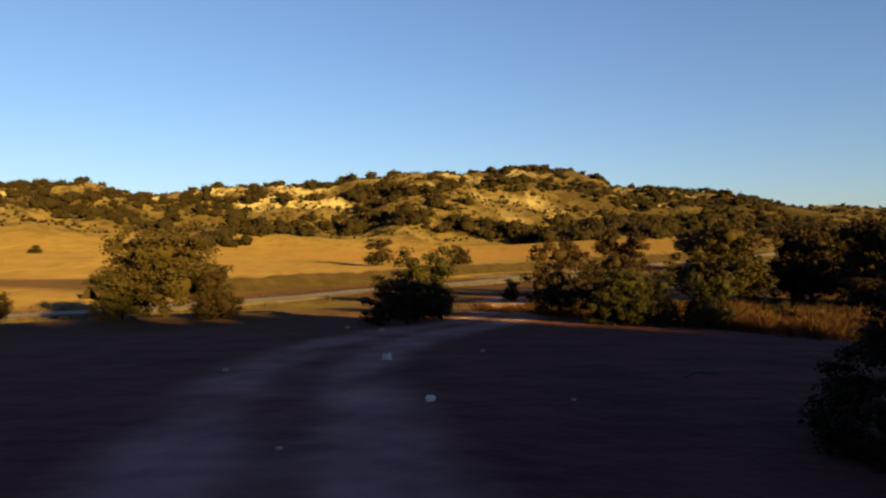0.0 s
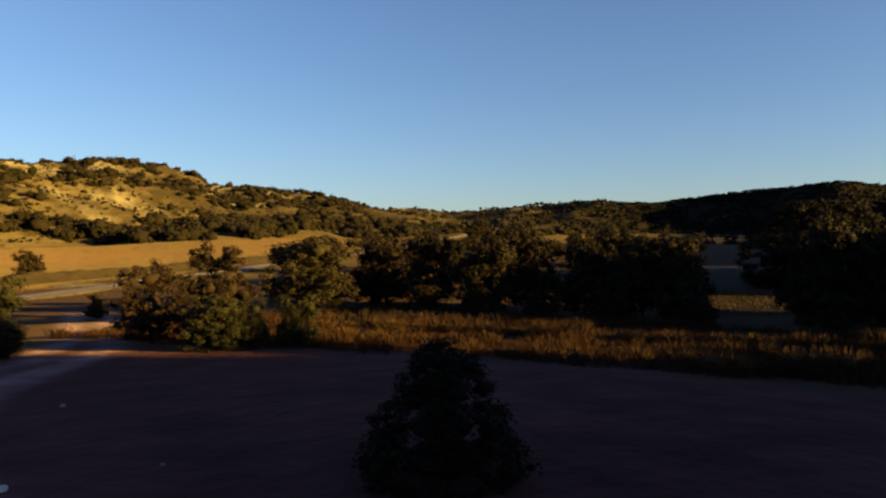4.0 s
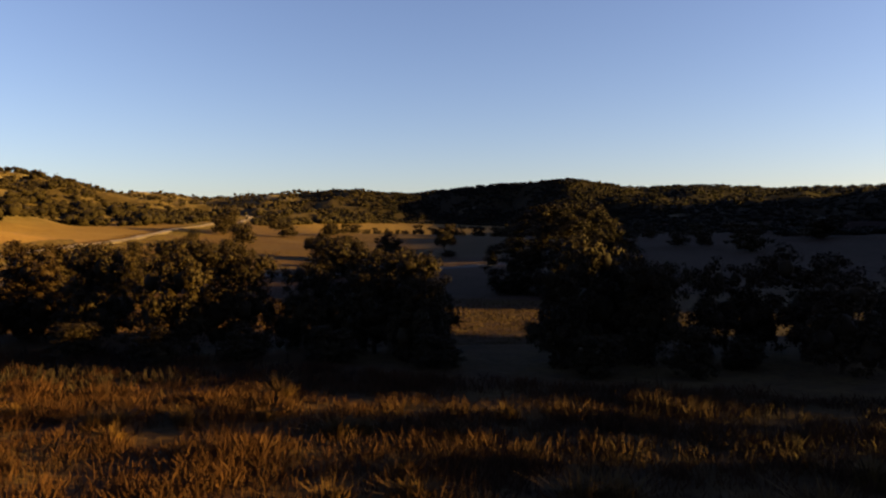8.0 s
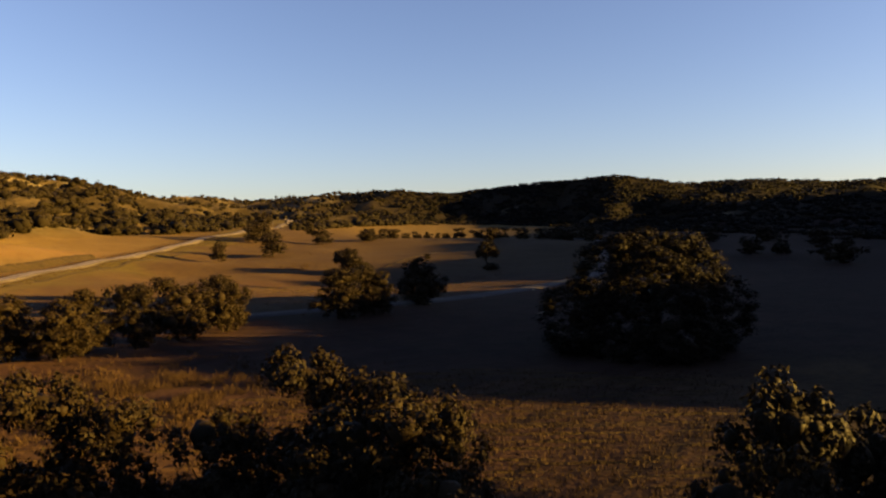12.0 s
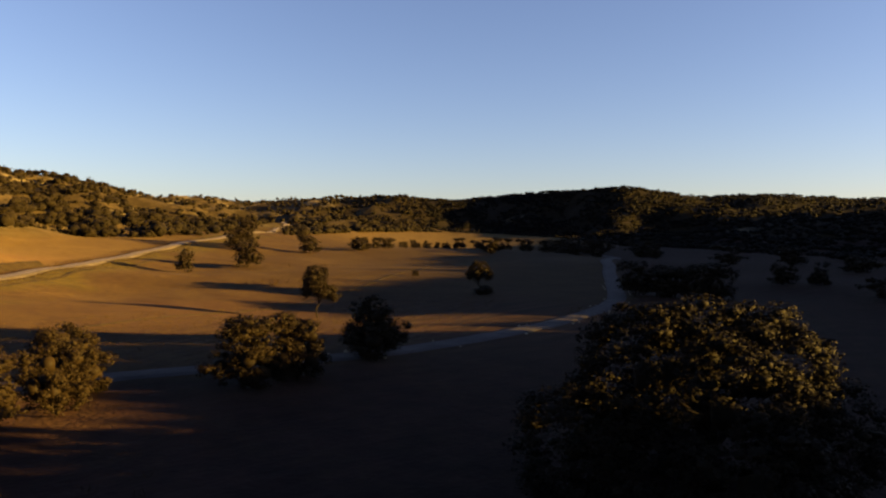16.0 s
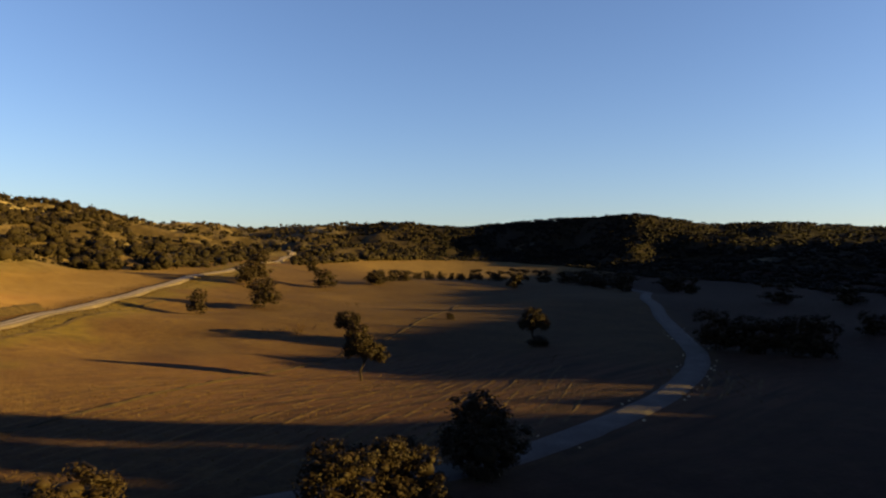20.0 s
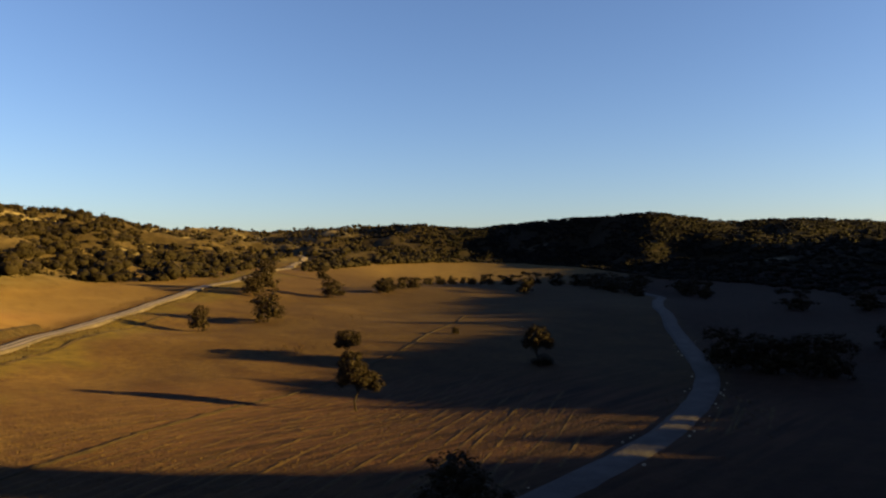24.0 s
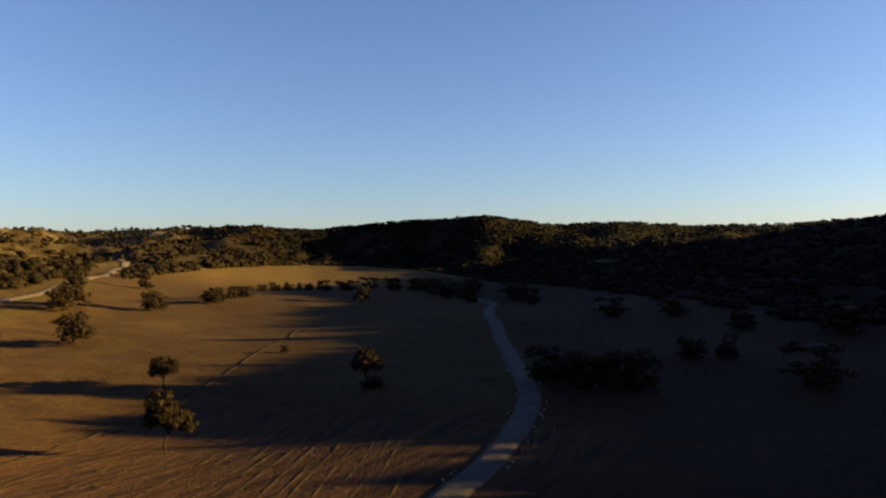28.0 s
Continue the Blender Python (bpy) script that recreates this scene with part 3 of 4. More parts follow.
CROWNS = {
    "round": [lobed_crown("crown", 10 + i, LEAF, oak_lobes(10 + i, .04), 147, 62, 0.0140, .075) for i in range(4)],
    "olive": [lobed_crown("crown", 15 + i, OLIVE, oak_lobes(15 + i, .10, 5, 4, .27, .17), 168, 66, 0.0134, .065, .6) for i in range(2)],
    "low": [lobed_crown("crown", 20 + i, LEAF, oak_lobes(20 + i, 0, 5, 2, .26), 147, 62, 0.0140, .075) for i in range(4)],
    "pale": [lobed_crown("crown", 30 + i, LEAF_PALE, oak_lobes(30 + i, 0, 5, 2, .22, .24), 140, 60, 0.0152, .075, .5) for i in range(2)],
    "rust": [lobed_crown("crown", 40 + i, LEAF_RUST, oak_lobes(40 + i, .02, 5, 4, .28, .15), 154, 58, 0.0134, .060, .6) for i in range(3)],
    "bank": [lobed_crown("crown", 84 + i, LEAF, oak_lobes(84 + i, 0, 4, 3, .23, .22), 140, 58, 0.0146, .078) for i in range(3)],
    "cone": [lobed_crown("crown", 88, LEAF_SHADE, [(0, 0, .18, .44, .3), (0, 0, .42, .36, .3), (.02, 0, .66, .25, .22), (0, .02, .84, .14, .15)], 308, 70, 0.0092, .055)],
    "tall": [lobed_crown("crown", 50, LEAF, [(-.07, .08, .79, .25, .19), (-.02, .02, .64, .28, .20), (.14, -.15, .53, .26, .15), (.26, -.27, .46, .15, .09), (-.2, .2, .52, .13, .08)], 125, 60, 0.0152, .08, .6)],
    "lone": [lobed_crown("crown", 51, LEAF, [(0, 0, .74, .38, .24), (.14, -.1, .56, .3, .15), (-.2, .16, .58, .26, .13)], 112, 44, 0.0195, .085, .5)],
    "dome": [lobed_crown("crown", 80, LEAF_SHADE, [(0, 0, .16, .44, .36), (-.11, .11, .60, .23, .38), (.12, -.12, .58, .23, .38), (.02, .0, .68, .22, .30), (.14, .12, .5, .22, .34), (-.12, -.12, .5, .22, .34), (-.27, .25, .30, .19, .33), (.27, -.24, .32, .19, .33), (.24, .24, .28, .2, .3), (-.24, -.24, .28, .2, .3)], 980, 100, .0064, .042, .4, .2)],
    "field": [lobed_crown("crown", 55 + i, LEAF, oak_lobes(55 + i, .02, 5, 3, .26, .27), 100, 34, .0190, .095) for i in range(4)],
    "far": [lobed_crown("crown", 60 + i, LEAF, oak_lobes(60 + i, 0, 4, 2, .24, .24), 52, 28, 0.0308, .10) for i in range(5)],
}
TRUNKS = [trunk_meshes(70 + i) for i in range(4)]
tree_count = 0


def tree(x, y, h, w, kind="round", label="dark green holm oak standing in the dry field", group="", name="holm_oak", depth=None, sink=.05):
    global tree_count
    tree_count += 1
    r = random.Random(tree_count * 7 + 1)
    root = new(name)
    root.empty_display_size = .3
    root.matrix_world = pose(x, y, at_ground(x, y) - sink, 0, 0, r.uniform(0, 360) if depth is None else 0) @ Matrix.Diagonal((w, depth or w * r.uniform(.9, 1.1), h, 1))
    crown = new("crown", r.choice(CROWNS[kind]))
    stem, limbs = r.choice(TRUNKS)
    trunk = new("trunk", stem)
    crown.parent = trunk.parent = root
    trunk.scale = (.6, .6, 1)
    for limb in limbs:
        new("limb", limb).parent = trunk
    return tagged(root, label, "tree" if h > 2.4 else "bush", group)


# round the start
tree(-12.2, 31, 4.3, 6.4, "olive", "grey-green leafy tree lit by low sun beside the road", "trees by the start")
tree(-13.6, 30, 2.0, 3.4, "pale", "yellow-green bush at the foot of a tree", "trees by the start", "shrub")
tree(-9.5, 29.5, 2.2, 2.6, "low", "dark bush at the foot of a tree", "trees by the start", "shrub")
tree(-.6, 22.5, 2.35, 2.5, "pale", "olive bush catching light above a dark one", "trees by the start", "shrub")
tree(-1.0, 19.6, 1.75, 2.5, "low", "dark dense bush beside the dirt track", "trees by the start", "shrub")
tree(4.2, 43, 1.4, 1.6, "low", "small dark bush in the shade", "trees by the start", "shrub")
tree(-19.5, 30, 2.2, 2.6, "low", "dark bush at the road's edge", "trees by the start", "shrub")
for x, y, h, w, k in ((3.9, 23.5, 2.7, 2.4, "rust"), (5.2, 21, 2.2, 1.6, "rust"), (8.8, 34.7, 3.9, 3.0, "rust"), (13.3, 34.3, 4.2, 4.6, "round"), (20, 38.3, 4.0, 3.4, "rust"), (16, 40, 4.2, 5.2, "round"), (24.6, 47, 4.0, 5.3, "round")):
    tree(x, y, h, w * 1.3, "olive" if k == "round" and x < 15 else k, "scruffy oak in the roadside thicket", "thicket trees")
for x, y, h, w in ((4.9, 19.4, 1.6, 2.0), (5.9, 19.6, 1.5, 1.5), (7.3, 19.4, 1.6, 1.7)):
    tree(x, y, h, w, "pale", "round olive-green shrub catching the low sun", "roadside shrubs", "shrub")
tree(3.7, 5.3, 1.5, 2.1, "cone", "dark dense bush in deep shade", "", "shrub")

# the row along the grass strip
for x, y, h, w, k in ((21.1, 41.6, 4.4, 5.4, "rust"), (22.5, 38, 4.3, 4.4, "rust"), (20.5, 33.8, 4.0, 3.8, "round"), (22, 30.6, 4.2, 3.8, "bank"), (24.3, 29.6, 4.2, 3.8, "round"), (26.6, 27.8, 3.7, 3.6, "low"),
                      (29.6, 27.2, 4.4, 4.2, "round"), (27.6, 24.6, 3.8, 3.8, "bank"), (29.2, 23.6, 3.9, 3.6, "round"), (27.3, 21.8, 3.3, 3.0, "low"),
                      (29.6, 17.0, 3.8, 3.2, "low"), (31.6, 17.0, 4.4, 3.8, "round"), (33.8, 16.2, 4.4, 3.8, "low"), (31.6, 14.4, 3.6, 3.2, "bank"), (35, 12.8, 3.5, 3.6, "rust"), (36.6, 10.4, 3.9, 5.0, "rust"), (40, 7, 3.8, 5.0, "rust"), (33.5, 8.6, 3.2, 4.0, "rust")):
    tree(x, y, h * 1.1, w * 1.04, k, "dark holm oak in the row along the dry grass" if k != "rust" else "brownish half-dry oak in the row along the grass", "row of trees")
for x, y, h, w in ((18.4, 31, 1.6, 2.6), (20.2, 28.4, 1.5, 2.6), (22.6, 26.4, 1.5, 2.8), (24.6, 23.8, 1.5, 2.8), (26.2, 20, 1.3, 2.4), (28.2, 15.0, 1.5, 2.4), (30, 12.4, 1.8, 2.2), (32.4, 11.4, 1.3, 2.2)):
    tree(x, y, h, w, "bank", "low dark bush at the foot of the tree row", "understorey bushes", "shrub")

# the field
tree(59.5, 33.6, 7.9, 12.4, "dome", "very large round holm oak clump with foliage to the ground", "", "holm_oak_clump", depth=12.4)
for x, y, h, w in ((32.4, 62.8, 4.3, 4.2), (34.4, 60, 4.0, 3.8), (36.6, 61.6, 4.3, 3.8), (39.4, 60.6, 4.6, 3.4), (43.1, 61.9, 4.6, 4.8), (47.5, 63.5, 4.4, 3.6), (49.6, 67.7, 4.4, 5.0)):
    tree(x, y, h, w * 1.25, "bank", "bushy oak in the clump beside the gravel track", "trackside clump")
for x, y, h, w in ((57.8, 61.8, 4.6, 5.0), (61.3, 61, 4.6, 4.6), (63, 63, 3.9, 3.4), (71, 64.3, 5.0, 6.2)):
    tree(x, y, h, w * 1.15, "bank", "rounded oak at the edge of the gravel track", "trackside oaks")
tree(93.4, 101.6, 6.8, 5.9, "tall", "slim oak with a bare leaning trunk in the stubble", "", depth=5.9)
tree(114.6, 130, 4.8, 6.0, "lone", "dark round oak standing on a thin trunk in the field")
tree(128.2, 101.8, 6.0, 5.0, "lone", "lone oak in the shaded field", "")
tree(129.3, 101.6, 1.6, 5.0, "low", "low dark bush under the lone oak", "", "shrub")
for x, y, h, w in ((112.5, 177, 5.2, 4.9), (130, 178.5, 6.6, 8.0), (164, 236, 10.2, 9.5), (157.5, 231, 7.2, 8.5), (181, 222, 6.0, 7.8), (230, 294, 6.6, 6.5)):
    tree(x, y, h, w * 1.1, "field", "round holm oak with a long shadow in the golden field", "field oaks")
tree(-11.3, 124.1, 4.7, 6.0, "field", "round holm oak with a long shadow in the golden field", "field oaks")
tree(2.5, 110, 4.2, 4.5, "field", "round holm oak with a long shadow in the golden field", "field oaks")
tree(-85, 147, 1.9, 3.3, "low", "small bush alone in the golden field", "", "shrub")
tree(144.5, 134, 1.5, 2.0, "field", "small dark bush beside the field bank", "", "shrub")
for x, y, h, w in ((205.9, 226, 5.6, 10), (211, 229, 5.2, 7), (227, 234.1, 4.6, 9), (221, 233, 4.8, 6), (286.1, 246.3, 5.6, 8), (312.4, 254.9, 5.6, 13), (326, 252, 7.4, 11), (337, 245.3, 7.2, 11), (339.8, 232.2, 7, 14), (310.5, 199.6, 7.4, 14), (322, 212, 7, 14)):
    tree(x, y, h, w, "far", "dark holm oak in a far hedgerow", "far hedgerow")
for i in range(10):
    tree(277 + i * 4.6, 277.5 + (i * 53 % 7) * .5, 3.4 + (i * 37 % 5) * .3, 3.8 + (i * 29 % 4) * .5, "far", "small round oak in a planted far row", "far planted row")
for x, y, h, w in ((138.6, 77.8, 5.6, 6.0), (139.6, 74.6, 4.9, 6.2), (138.8, 71.2, 4.8, 6.2), (139.4, 67.8, 5.2, 6.0), (139.8, 64.6, 5.4, 5.8)):
    tree(x, y, h, w * 1.15, "field", "dark bushy oak in the clump past the track bend", "bend clump")
for x, y, h, w in ((166, 63.8, 4.4, 5.6), (168, 58.4, 4, 4.8), (152.5, 44.4, 6.3, 10), (228, 97, 5.6, 11), (236, 83.4, 5.2, 10), (213, 63, 4.8, 8.5), (209, 43, 6.6, 16), (244.7, 193.6, 6, 9), (270, 164, 6.6, 10), (264, 136, 6.4, 7.6), (302, 160, 7, 16), (290, 185, 7, 14), (307, 186, 7, 14), (330, 196, 7, 15), (281, 150, 6, 10)):
    tree(x, y, h, w, "far", "dark holm oak on the shaded field edge", "shaded field oaks")


# ---- woods on the hills, too many to count ----
def hill_scrub():
    rng = np.random.RandomState(5)
    n = 60000
    b = rng.uniform(-48, 104, n)
    rf, rc = np.interp(b, RM[:, 0], RM[:, 1]), np.interp(b, RM[:, 0], RM[:, 3])
    t = rng.uniform(-.06, 1.10, n)
    rad = rf + t * (rc - rf)
    x, y = CX + rad * np.sin(np.radians(b)), CY + rad * np.cos(np.radians(b))
    dens = fbm(x / 24, y / 24, 11) * .5 + fbm(x / 9, y / 9, 12) * .35
    edge = t - np.interp(b, (-40, -36, -33, -28.5, -27, -20, -17, -13.5, -9, -4, 0, 4.5, 14, 17, 21, 26, 32, 45, 104), (.22, .22, .17, .17, -.04, -.02, .06, .22, .15, .17, .12, -.03, .0, .12, .12, -.06, -.08, 0, 0))
    want = np.interp(b, (-40, -14, -8, 5, 10, 15, 30, 45, 52, 60, 70, 100), (.12, .12, .08, .12, .34, .42, .46, .5, .6, .7, 1.1, 1.2)) + np.interp(edge, (-.03, 0, .02, .14, .28, .6, .8, .95), (-2.0, .0, .22, .22, .05, .05, -.08, -.05)) + np.interp(t, (.93, .98), (0, .3)) + np.interp(b, (6, 12), (0, .2)) * np.interp(t, (.3, .6), (0, 1))
    keep = (dens + want > .22) & (rng.rand(n) < np.interp(b, (-40, 30, 60, 100), (.34, .40, .62, .62)) * np.clip(rad / 420, .5, 1.3))
    keep &= np.maximum.reduce([bump2(x, y, *q) for q in CLEARINGS]) < .25
    keep &= (off_line(x, y, ROAD) > 9) & (off_line(x, y, TRACK) > 6)
    x, y, rad, b, t = x[keep], y[keep], rad[keep], b[keep], t[keep]
    few = rng.rand(26000) < .24
    sb = rng.uniform(-42, 24, 26000)[few]
    st = rng.uniform(.12, 1.0, 26000)[few]
    sr = np.interp(sb, RM[:, 0], RM[:, 1]) * (1 - st) + np.interp(sb, RM[:, 0], RM[:, 3]) * st
    n, tiny = len(x), len(sb)
    x, y = np.concatenate([x, CX + sr * np.sin(np.radians(sb))]), np.concatenate([y, CY + sr * np.cos(np.radians(sb))])
    rad, b, t = np.concatenate([rad, sr + 600]), np.concatenate([b, sb]), np.concatenate([t, st])
    n += tiny
    w = np.where(t < .3, rng.choice((2.4, 3.4, 4.6, 6.0, 7.6), n), rng.choice((1.4, 2.1, 3.0, 4.2, 5.8), n)) * rng.uniform(.8, 1.2, n)
    w = np.where(b < 45, w, rng.uniform(3.0, 5.6, n))
    w[n - tiny:] = rng.uniform(.7, 1.9, tiny)
    h = w * np.where(b < 45, rng.uniform(.5, .8, n), rng.uniform(.32, .48, n))
    c = np.stack([x, y, ground(x, y) + h * .36], -1)
    # from bearing 46 on, bushes take the leaves with shade painted in
    for name, mat, side, label in (("hill_scrub", SCRUB, b < 46, "dense dark oak scrub scattered over the dry hills"), ("oak_wood", WOOD_SHADE, b >= 46, "closed oak wood covering the far hills, shade put into its colour")):
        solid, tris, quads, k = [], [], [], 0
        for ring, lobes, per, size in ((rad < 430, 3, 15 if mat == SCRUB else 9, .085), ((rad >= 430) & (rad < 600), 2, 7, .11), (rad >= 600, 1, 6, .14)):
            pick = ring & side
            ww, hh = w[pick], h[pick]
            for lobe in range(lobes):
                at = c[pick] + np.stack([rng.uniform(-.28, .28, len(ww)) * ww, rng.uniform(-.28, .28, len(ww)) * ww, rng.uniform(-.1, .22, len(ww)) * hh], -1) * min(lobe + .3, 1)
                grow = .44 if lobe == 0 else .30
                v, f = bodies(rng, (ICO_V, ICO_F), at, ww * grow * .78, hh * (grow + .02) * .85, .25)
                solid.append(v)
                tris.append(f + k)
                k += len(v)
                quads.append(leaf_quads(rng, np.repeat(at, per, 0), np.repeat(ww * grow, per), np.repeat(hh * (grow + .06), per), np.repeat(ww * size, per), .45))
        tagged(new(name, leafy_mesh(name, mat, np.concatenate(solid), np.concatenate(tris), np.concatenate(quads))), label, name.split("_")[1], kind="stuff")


hill_scrub()


def ridge_wood():
    """Unseen wood added on the rise behind the start; long shadows over near fields."""
    r = random.Random(9)
    verts, faces = [], []
    for i in range(2800):
        u = r.uniform(-110, 560)
        tip = float(np.interp(u, SH[:, 0], SH[:, 1]))
        v0 = float(ridge_line(u))
        low = tip < -10 and u < 200
        if low and r.random() < (1 if u > 36 else .92):
            continue
        v = v0 + r.uniform(-14, 4)
        x, y = .8192 * u - .5736 * v, .5736 * u + .8192 * v
        w, h = r.uniform(3, 5.5), r.uniform(3, 5.5)
        if low:
            w, h = w * .6, h * 1.15
        z = at_ground(x, y)
        for k in range(2):
            add_lump(verts, faces, r, (x + r.uniform(-.3, .3) * w, y + r.uniform(-.3, .3) * w, z + h * r.uniform(.35, .7)), w * .4, h * .4, .35)
    # unseen tall lone trees added on the rise, each for one long shadow
    for u, extra, w in ((87.0, 6.6, 4.0), (93.2, 7.6, 7.6), (101.5, 5.7, 5.4), (213, 3.5, 5), (166.8, 4.8, 5.6)):
        v = float(ridge_line(u))
        x, y = .8192 * u - .5736 * v, .5736 * u + .8192 * v
        z = at_ground(x, y)
        for k in range(12):
            add_lump(verts, faces, r, (x + r.uniform(-.3, .3) * w, y + r.uniform(-.3, .3) * w, z + (extra + 4) * (k + .5) / 12), w * .4, 2.0, .3)
    tagged(new("ridge_wood", mesh_of("ridge_wood", verts, faces, SCRUB)), "unseen dark oak wood added on the rise to cast shadows", "wood", kind="stuff")


ridge_wood()


# ---- dry grass ----
def blades(name, spots, label, mat, h, w, per, seed):
    r = random.Random(seed)
    verts, faces = [], []
    P = np.array(spots)
    Z = ground(P[:, 0], P[:, 1])
    for (x, y, s), z in zip(spots, Z):
        for _ in range(per):
            a = r.uniform(0, 6.283)
            lx, ly = r.gauss(0, .3) * h * s, r.gauss(0, .3) * h * s
            px, py = x + r.uniform(-.22, .22), y + r.uniform(-.22, .22)
            hh, ww = h * s * r.uniform(.6, 1.25), w * r.uniform(.7, 1.4)
            k = len(verts)
            verts += [(px - math.cos(a) * ww, py - math.sin(a) * ww, z - .03), (px + math.cos(a) * ww, py + math.sin(a) * ww, z - .03),
                      (px + lx * .5 + math.cos(a) * ww * .8, py + ly * .5 + math.sin(a) * ww * .8, z + hh * .6), (px + lx, py + ly, z + hh)]
            faces += [(k, k + 1, k + 2), (k, k + 2, k + 3)]
    return tagged(new(name, mesh_of(name, verts, faces, mat)), label, "grass", kind="stuff")


def grass_strip():
    r = random.Random(3)
    spots = []
    while len(spots) < 11500:
        u, v = r.uniform(12.5, 30), r.uniform(-24, 28)
        x, y = .9304 * u - .3665 * v, .3665 * u + .9304 * v
        clump = .55 * noise.noise(Vector((x * .3, y * .3, 0))) + .75 * noise.noise(Vector((x * .9, y * .9, 3)))
        if u < 15.5 - .22 * (v - 5) + clump * 2:
            continue
        if r.random() < .52 + clump * 1.0:
            spots.append((x, y, .5 + 1.2 * max(0, clump) + r.uniform(0, .3)))
    blades("dry_grass", spots, "tall rusty dry grass lit by low sun", GRASS, .36, .007, 11, 4)


grass_strip()


def stubble(name, cx, cy, along, across, bearing, gap, label, mat, seed, h):
    """Cut straw in rows: along x across metres round a centre, rows at a bearing."""
    r = random.Random(seed)
    a = radians(bearing)
    d, e = (math.sin(a), math.cos(a)), (math.cos(a), -math.sin(a))
    spots = []
    k = -across / 2
    while k < across / 2:
        s = -along / 2
        while s < along / 2:
            s += gap * r.uniform(.25, .7)
            fade = 1 - max(abs(s) / along * 2, abs(k) / across * 2) ** 4
            if r.random() < .75 * fade:
                o = k + r.gauss(0, .08) * gap
                spots.append((cx + d[0] * s + e[0] * o, cy + d[1] * s + e[1] * o, r.uniform(.6, 1.3)))
        k += gap
    return blades(name, spots, label, mat, h, .016, 6, seed)


stubble("stubble", 41, 30, 26, 22, 139, .55, "straw stubble in rows beside the oaks", STRAW, 21, .16)


def furrows(name, cx, cy, along, across, bearing, gap, label, mat, seed, high):
    """Low uneven ridges of soil and straw, in rows."""
    r = random.Random(seed)
    a = radians(bearing)
    d, e = (math.sin(a), math.cos(a)), (math.cos(a), -math.sin(a))
    rows = []
    k = -across / 2
    while k < across / 2:
        half = along / 2 * math.sqrt(max(.05, 1 - (2 * k / across) ** 2)) * r.uniform(.85, 1.1)
        s = -half
        line = []
        drift = r.uniform(-.3, .3)
        while s < half:
            o = k + drift + .35 * noise.noise(Vector((s * .08, k, 2)))
            hh = max(-.03, high * (.45 + 1.5 * noise.noise(Vector((s * .3, k * 1.7, 5))) + r.uniform(-.3, .3)))
            ww = gap * .3 * r.uniform(.8, 1.2)
            for q, up in ((-ww, -.04), (0, hh), (ww, -.04)):
                line.append((cx + d[0] * s + e[0] * (o + q), cy + d[1] * s + e[1] * (o + q), up))
            s += r.uniform(.7, 1.3)
        rows.append(line)
        k += gap * r.uniform(.8, 1.25)
    verts, faces = [], []
    for line in rows:
        P = np.array(line)
        Z = ground(P[:, 0], P[:, 1]) + P[:, 2]
        k0 = len(verts)
        verts += [(x, y, z) for (x, y, _), z in zip(line, Z)]
        for i in range(0, len(line) - 3, 3):
            b = k0 + i
            faces += [(b, b + 1, b + 4, b + 3), (b + 1, b + 2, b + 5, b + 4)]
    return tagged(new(name, mesh_of(name, verts, faces, mat)), label, "furrows", kind="stuff")


TUFT = material("straw_tufts", (0.0562, 0.0365, 0.0164), (0.0187, 0.0118, 0.0066), 0.3, 0.85, 0, 8, island=0.5)
SOIL = material("furrow_soil", (0.0450, 0.0277, 0.0105), (0.0165, 0.0105, 0.0053), 0.5, 0.95, 0.6, 8)
furrows("furrows", 84, 93, 70, 46, 64, 1.5, "low uneven furrows of cut straw and soil", SOIL, 31, .04)
furrows("furrows", 41, 30, 26, 22, 139, .75, "rows of cut straw and soil beside the oaks", SOIL, 34, .06)
furrows("furrows", 113, 68, 22, 12, 73, 1.3, "low uneven furrows past the gravel track", SOIL, 32, .06)


stubble("stubble", 84, 95, 74, 44, 64, 1.3, "tufts of cut straw in loose rows over the field", TUFT, 37, .17)
stubble("stubble", 113, 68, 22, 12, 60, 1.1, "tufts of cut straw past the gravel track", TUFT, 38, .17)


def bank(name, points, width, high, label, mat, seed, rough=1.0):
    """A low earth bank with an uneven crest along a line."""
    r = random.Random(seed)
    line = smooth_line(points, .9)
    rows = []
    for i, q in enumerate(line):
        d = (line[min(i + 1, len(line) - 1)] - line[max(i - 1, 0)]).normalized()
        side = Vector((d.y, -d.x))
        c = q + side * (.5 * noise.noise(Vector((i * .11, seed, 0))))
        hh = high * max(.1, .75 + rough * (.9 * noise.noise(Vector((i * .35, seed, 3))) + r.uniform(-.2, .2)))
        for k, f in ((-1, -.12 / high), (-.6, .45), (-.15, 1), (.25, .9), (.65, .35), (1, -.12 / high)):
            w = c + side * (k * width / 2 * r.uniform(.9, 1.1))
            rows.append((w.x, w.y, hh * f + rough * r.uniform(-.04, .04)))
    P = np.array(rows)
    Z = ground(P[:, 0], P[:, 1]) + P[:, 2]
    verts = [(x, y, z) for (x, y, _), z in zip(rows, Z)]
    faces = [(i * 6 + k, i * 6 + k + 1, i * 6 + k + 7, i * 6 + k + 6) for i in range(len(line) - 1) for k in range(5)]
    return tagged(new(name, mesh_of(name, verts, faces, mat)), label, "bank", kind="stuff")


